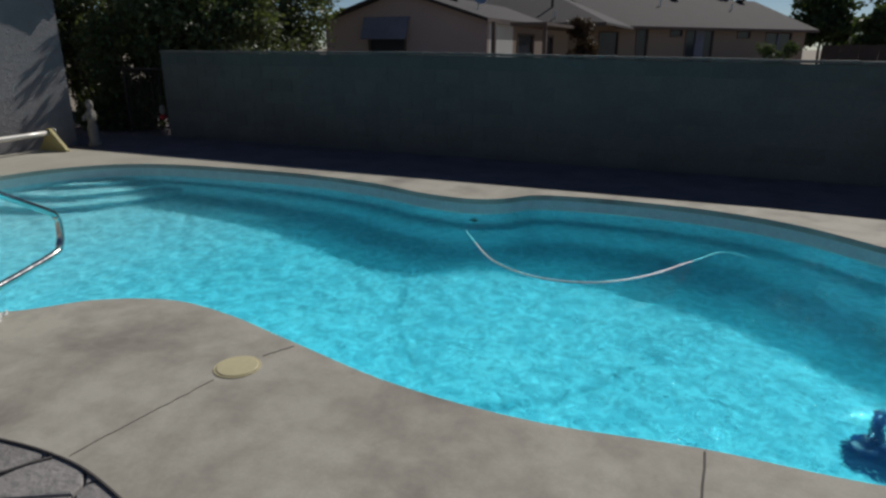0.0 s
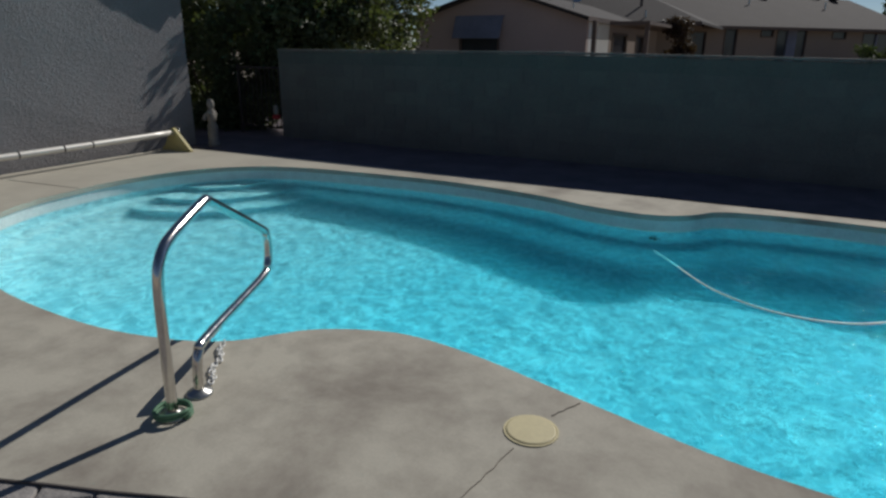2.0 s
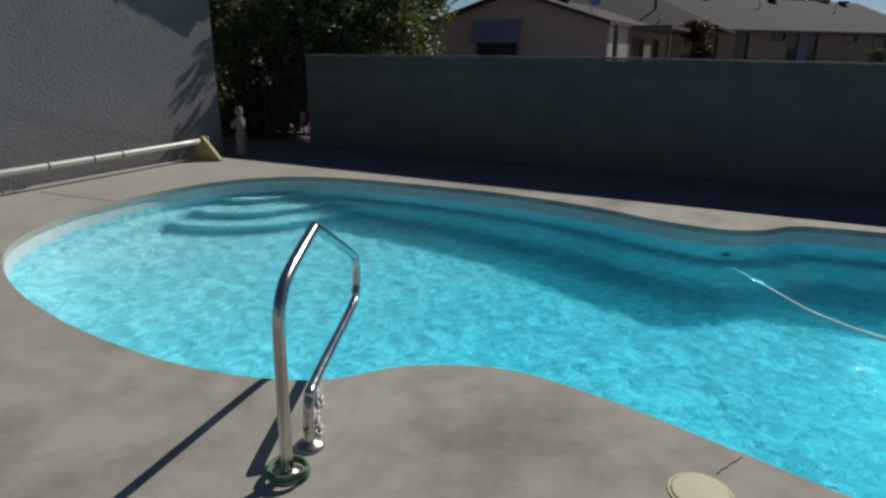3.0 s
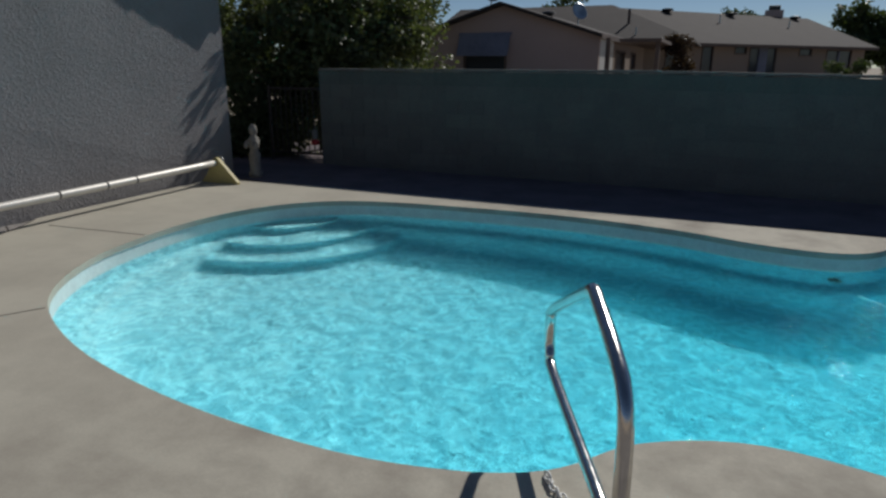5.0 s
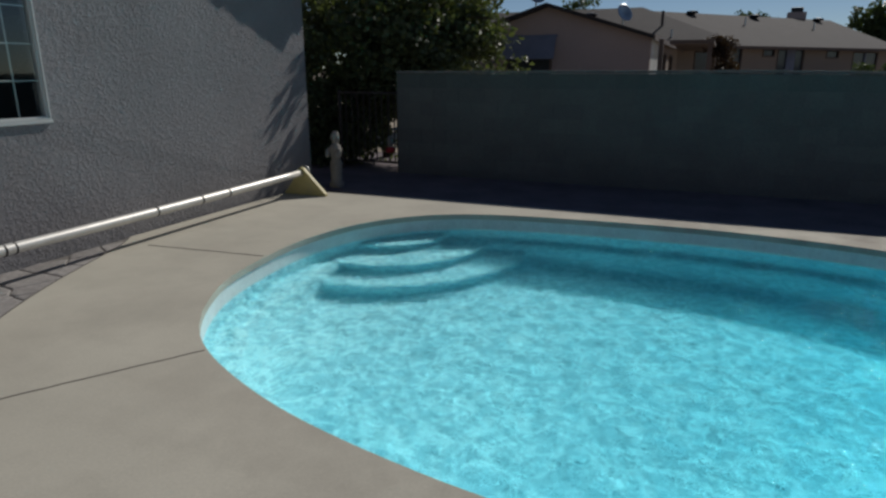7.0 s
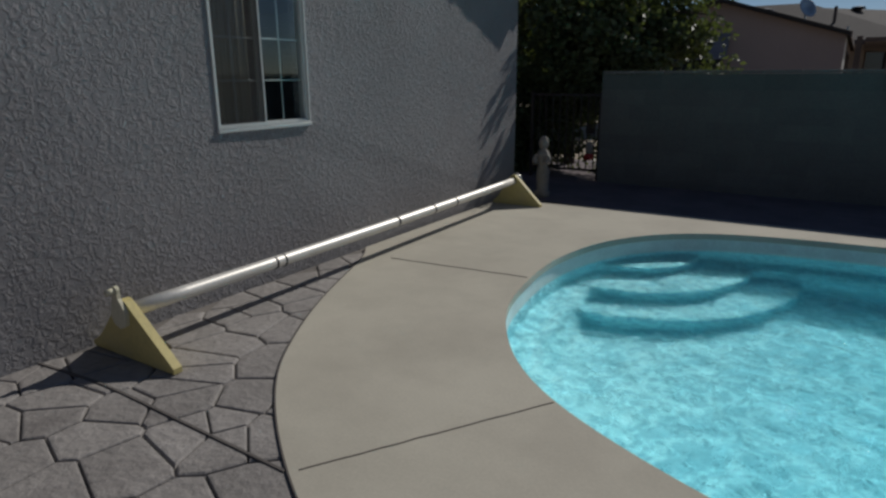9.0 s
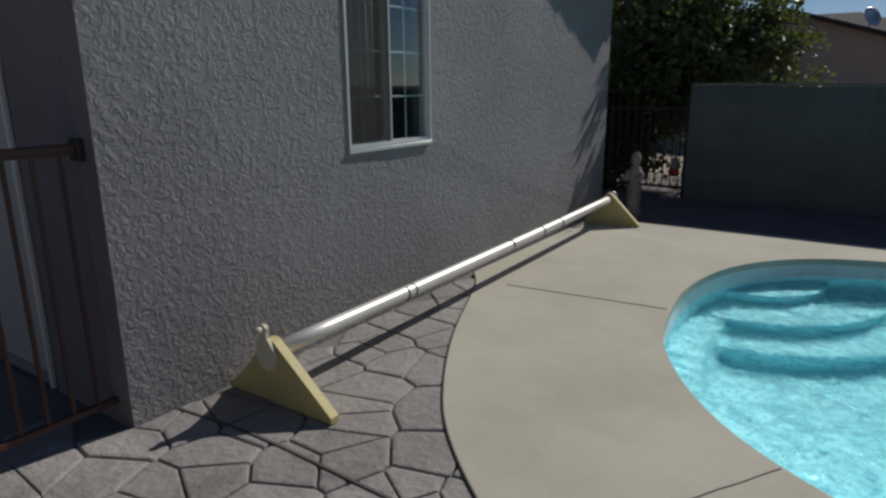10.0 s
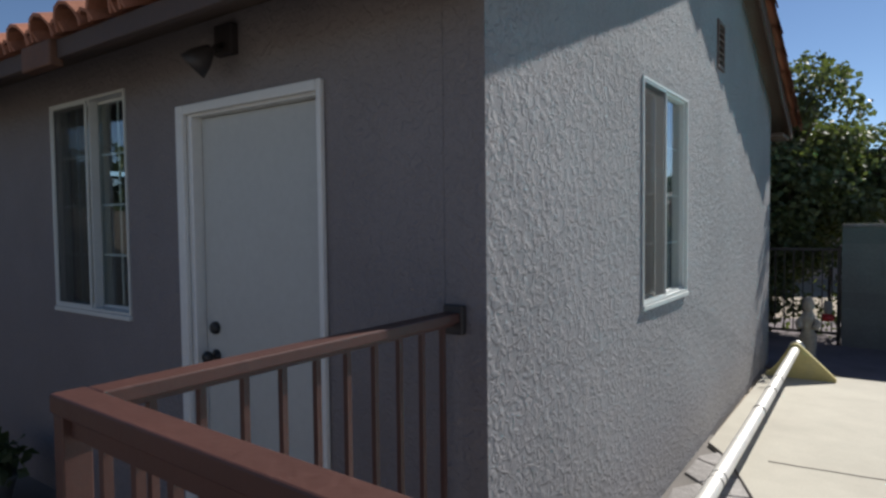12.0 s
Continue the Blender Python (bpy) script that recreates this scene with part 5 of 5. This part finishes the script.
def shingle_roof(a, b, half, rise, drop, hip=0.0):
    """A roof from ridge end a to ridge end b: a gable at a, and at b a gable or a hip that runs out by so much."""
    a, b = Vector(a), Vector(b)
    d = (b - a).normalized()
    n = Vector((-d.y, d.x, 0))
    down = Vector((0, 0, -rise))
    pts = [a, b, b + d * hip - n * half + down, a - n * half + down, b + d * hip + n * half + down, a + n * half + down]
    bm = bmesh.new()
    up = [bm.verts.new(p) for p in pts]
    lo = [bm.verts.new(p - Vector((0, 0, 0.1))) for p in pts]
    faces = [(0, 3, 2, 1), (0, 1, 4, 5)] + ([(1, 2, 4)] if hip else [])
    for f in faces:
        bm.faces.new([up[k] for k in f])
        bm.faces.new([lo[k] for k in reversed(f)])
    for k, m in ((3, 2), (4, 5), (0, 3), (5, 0)) + (((2, 4),) if hip else ((2, 1), (1, 4))):
        bm.faces.new((up[k], up[m], lo[m], lo[k]))
    roof_part = part("roof", bm, M_SHINGLE, nh, "grey-brown shingle roof")
    for side in (-1, 1):
        e0, e1 = (q + n * side * half + down for q in (a, b + d * hip))
        bm = bmesh.new()
        vs = [bm.verts.new(v) for v in (e0, e1, e1 + n * side * 0.03, e0 + n * side * 0.03)]
        lo = [bm.verts.new(v.co - Vector((0, 0, drop))) for v in vs]
        bm.faces.new(vs)
        bm.faces.new(lo[::-1])
        for k in range(4):
            bm.faces.new((vs[k], lo[k], lo[(k + 1) % 4], vs[(k + 1) % 4]))
        part("fascia", bm, M_BROWNTRIM, roof_part)
    return roof_part


mid_a = (AX0 + AX1) / 2
roof_a = shingle_roof((mid_a, AY0 - 0.35, A_PEAK + 0.05), (mid_a, AY1 + 3.0, A_PEAK + 0.05), 3.0, 0.93, 0.14)
roof_b = shingle_roof(BPT(-3.0, BW / 2, B_RIDGE + 0.05), BPT(B1 + 0.5, BW / 2, B_RIDGE + 0.05), 5.05, 2.0, 0.16)
roof_c = shingle_roof((-16.4, 32.8, 4.32), (-8.6, 32.8, 4.32), 5.0, 1.75, 0.16, hip=4.0)
# porch cover between the wings, on posts
bm = bmesh.new()
for k in range(4):
    y = 20.2 + 1.9 * k
    box(bm, AX1 + 0.42, AX1 + 1.6, y, y + 1.88, 2.22 + 0.004 * (k % 2), 2.32)
part("porch_cover", bm, M_BROWNTRIM, nh, "brown wooden porch cover")
for x, y in ((AX1 + 0.3, 18.98), (AX1 + 1.5, 20.4), (AX1 + 1.5, 27.6)):
    part("porch_post", one_box(x - 0.06, x + 0.06, y - 0.06, y + 0.06, -0.06, 2.3 if y < 20 else 2.219), M_BROWNTRIM, nh)
# vents, pipes and chimney on the roofs
for x, y, z, h, r, rf in ((-7.42, 29.9, 3.28, 0.62, 0.06, roof_c), (-6.9, 28.4, 2.78, 0.28, 0.04, roof_c)):
    part("vent_pipe", tube(bmesh.new(), [(x, y, z - 0.1), (x, y, z + h)], r, 10), M_BROWNTRIM if h > 0.4 else M_FLANGE, rf)
ROOF_B = lambda u, s: BPT(u, BW / 2 - 5.05 * s, B_RIDGE + 0.05 - 2.0 * s)
for u, s in ((3.4, 0.35), (9.4, 0.4)):
    p = ROOF_B(u, s)
    part("vent_pipe", tube(bmesh.new(), [p - Vector((0, 0, 0.05)), p + Vector((0, 0, 0.42))], 0.05, 10), M_FLANGE, roof_b)
for u, s in ((0.6, 0.07), (5.9, 0.09), (12.2, 0.08)):
    part("roof_vent", lathe(bmesh.new(), [(0.14, -0.05), (0.17, 0.08), (0.34, 0.1), (0.3, 0.2), (0.05, 0.24)], tuple(ROOF_B(u, s)), 14), M_BLACK, roof_b)
part("roof_vent", lathe(bmesh.new(), [(0.12, -0.05), (0.14, 0.06), (0.24, 0.08), (0.2, 0.14), (0.05, 0.17)], (-8.9, 21.8, 3.1), 14), M_BLACK, roof_a)
p = BPT(11.3, BW * 0.56, 0)
part("chimney", one_box(p.x - 0.55, p.x + 0.55, p.y - 0.4, p.y + 0.4, 3.9, 5.12, bevel=0.03), M_PINK, roof_b)
part("cap", one_box(p.x - 0.35, p.x + 0.35, p.y - 0.25, p.y + 0.25, 5.121, 5.42, bevel=0.03), M_BLACK, roof_b, "dark chimney cap")
settle(nh)
for ob in nh.children_recursive:
    if ob.parent != nh:
        ob.matrix_parent_inverse = Matrix.Identity(4)


def satellite_dish(at, face, label):
    root = thing("satellite_dish", at, label, "dish")
    a = Vector(at)
    part("mast", tube(bmesh.new(), [a - Vector((0, 0, 0.12)), a + Vector((0, 0, 0.25))], 0.025, 8), M_FLANGE, root)
    bm = bmesh.new()
    lathe(bm, [(0.01, 0.0), (0.15, 0.02), (0.27, 0.07), (0.28, 0.08), (0.26, 0.085), (0.14, 0.035), (0.01, 0.015)], seg=20)
    d = part("dish", bm, M_FLANGE, root, smooth=True)
    d.matrix_basis = Matrix.Translation(a + Vector((0, 0, 0.35))) @ Vector(face).to_track_quat("Z", "Y").to_matrix().to_4x4()
    settle(root)


satellite_dish((-7.85, 21.4, 2.82), (0.7, -0.6, 0.4), "grey satellite dish on the shingle roof")
satellite_dish((-10.05, 19.3, 3.24), (0.5, -0.7, 0.4), "grey satellite dish on the roof ridge")

# low dark fence beyond the end of the main wing
fence = thing("yard_fence", (8.0, 46.5, -0.06), "long low dark timber fence beyond the neighbouring house", "fence")
for k in range(14):
    x = 5.4 + k * 1.0
    part("fence_board", one_box(x, x + 0.985, 46.45, 46.5, 0.02 * (k % 3), 1.75 + 0.02 * (k % 2)), M_FASCIA, fence)
settle(fence)

# ---- paving stones, single pieces ----
def clip(poly, px, py, nx, ny):
    out = []
    for i in range(len(poly)):
        a, b = poly[i], poly[(i + 1) % len(poly)]
        da, db = (a[0] - px) * nx + (a[1] - py) * ny, (b[0] - px) * nx + (b[1] - py) * ny
        if da <= 0:
            out.append(a)
        if da * db < 0:
            t = da / (da - db)
            out.append((a[0] + (b[0] - a[0]) * t, a[1] + (b[1] - a[1]) * t))
    return out


def in_poly(x, y, lp):
    c = False
    for i in range(len(lp)):
        (x0, y0), (x1, y1) = lp[i - 1], lp[i]
        if (y0 > y) != (y1 > y) and x < (x1 - x0) * (y - y0) / (y1 - y0) + x0:
            c = not c
    return c


rng = random.Random(21)
STEP = 0.3
seeds = {}
for i in range(-2, 47):
    for j in range(-16, 20):
        seeds[i, j] = (-10.2 + (i + 0.5 * (j % 2)) * STEP + rng.uniform(-0.13, 0.13), 0.0 + j * STEP * 0.87 + rng.uniform(-0.13, 0.13))


def stone_cell(i, j):
    x, y = seeds[i, j]
    lp = rect(x - 0.6, x + 0.6, y - 0.6, y + 0.6)
    for di in (-2, -1, 0, 1, 2):
        for dj in (-2, -1, 0, 1, 2):
            o = seeds.get((i + di, j + dj))
            if o and (di or dj):
                dx, dy = o[0] - x, o[1] - y
                d = math.hypot(dx, dy)
                lp = clip(lp, (x + o[0]) / 2 - dx / d * 0.0035, (y + o[1]) / 2 - dy / d * 0.0035, dx, dy)
    return x, y, lp


def stone_mesh(bm, x, y, lp):
    """A low cushion-edged slab over its outline."""
    tilt = (rng.uniform(-0.006, 0.006), rng.uniform(-0.006, 0.006))
    rings = []
    for s, z in ((1.0, -0.024), (0.985, -0.013), (0.95, -0.008), (0.86, -0.006)):
        rings.append([bm.verts.new((x + (px - x) * s, y + (py - y) * s, z + (px - x) * tilt[0] + (py - y) * tilt[1] if z > -0.02 else z)) for px, py in lp])
    n = len(lp)
    for a, b in zip(rings, rings[1:]):
        for k in range(n):
            bm.faces.new((a[k], a[(k + 1) % n], b[(k + 1) % n], b[k]))
    bm.faces.new(rings[-1])


rest = bmesh.new()
made = 0
for (i, j) in sorted(seeds):
    if not (0 <= i <= 44 and -14 <= j <= 18):
        continue
    x, y, lp = stone_cell(i, j)
    if len(lp) < 3 or x > 3.4 or y > 4.5 or (y > FY - 0.05 and x < WX - 0.05):
        continue
    if all(in_poly(px, py, DECK) for px, py in lp):
        continue
    if x < WX + 0.3 and y > FY - 0.3:
        lp = [(max(px, WX + 0.004), py) for px, py in lp] if y > FY else [(px, min(py, FY - 0.004)) if px < WX else (px, py) for px, py in lp]
    near = (x < -6.6 and y > -0.2) or (-4.6 < x < -0.8 and y > 0.1)
    if near and made < 300:
        bm = bmesh.new()
        stone_mesh(bm, x, y, lp)
        part("paving_stone", bm, M_STONE, bed)
        made += 1
    else:
        stone_mesh(rest, x, y, lp)
rs = part("paving_stones_far", rest, M_STONE, bed, "stamped stone paving further off")
rs["kind"] = "stuff"
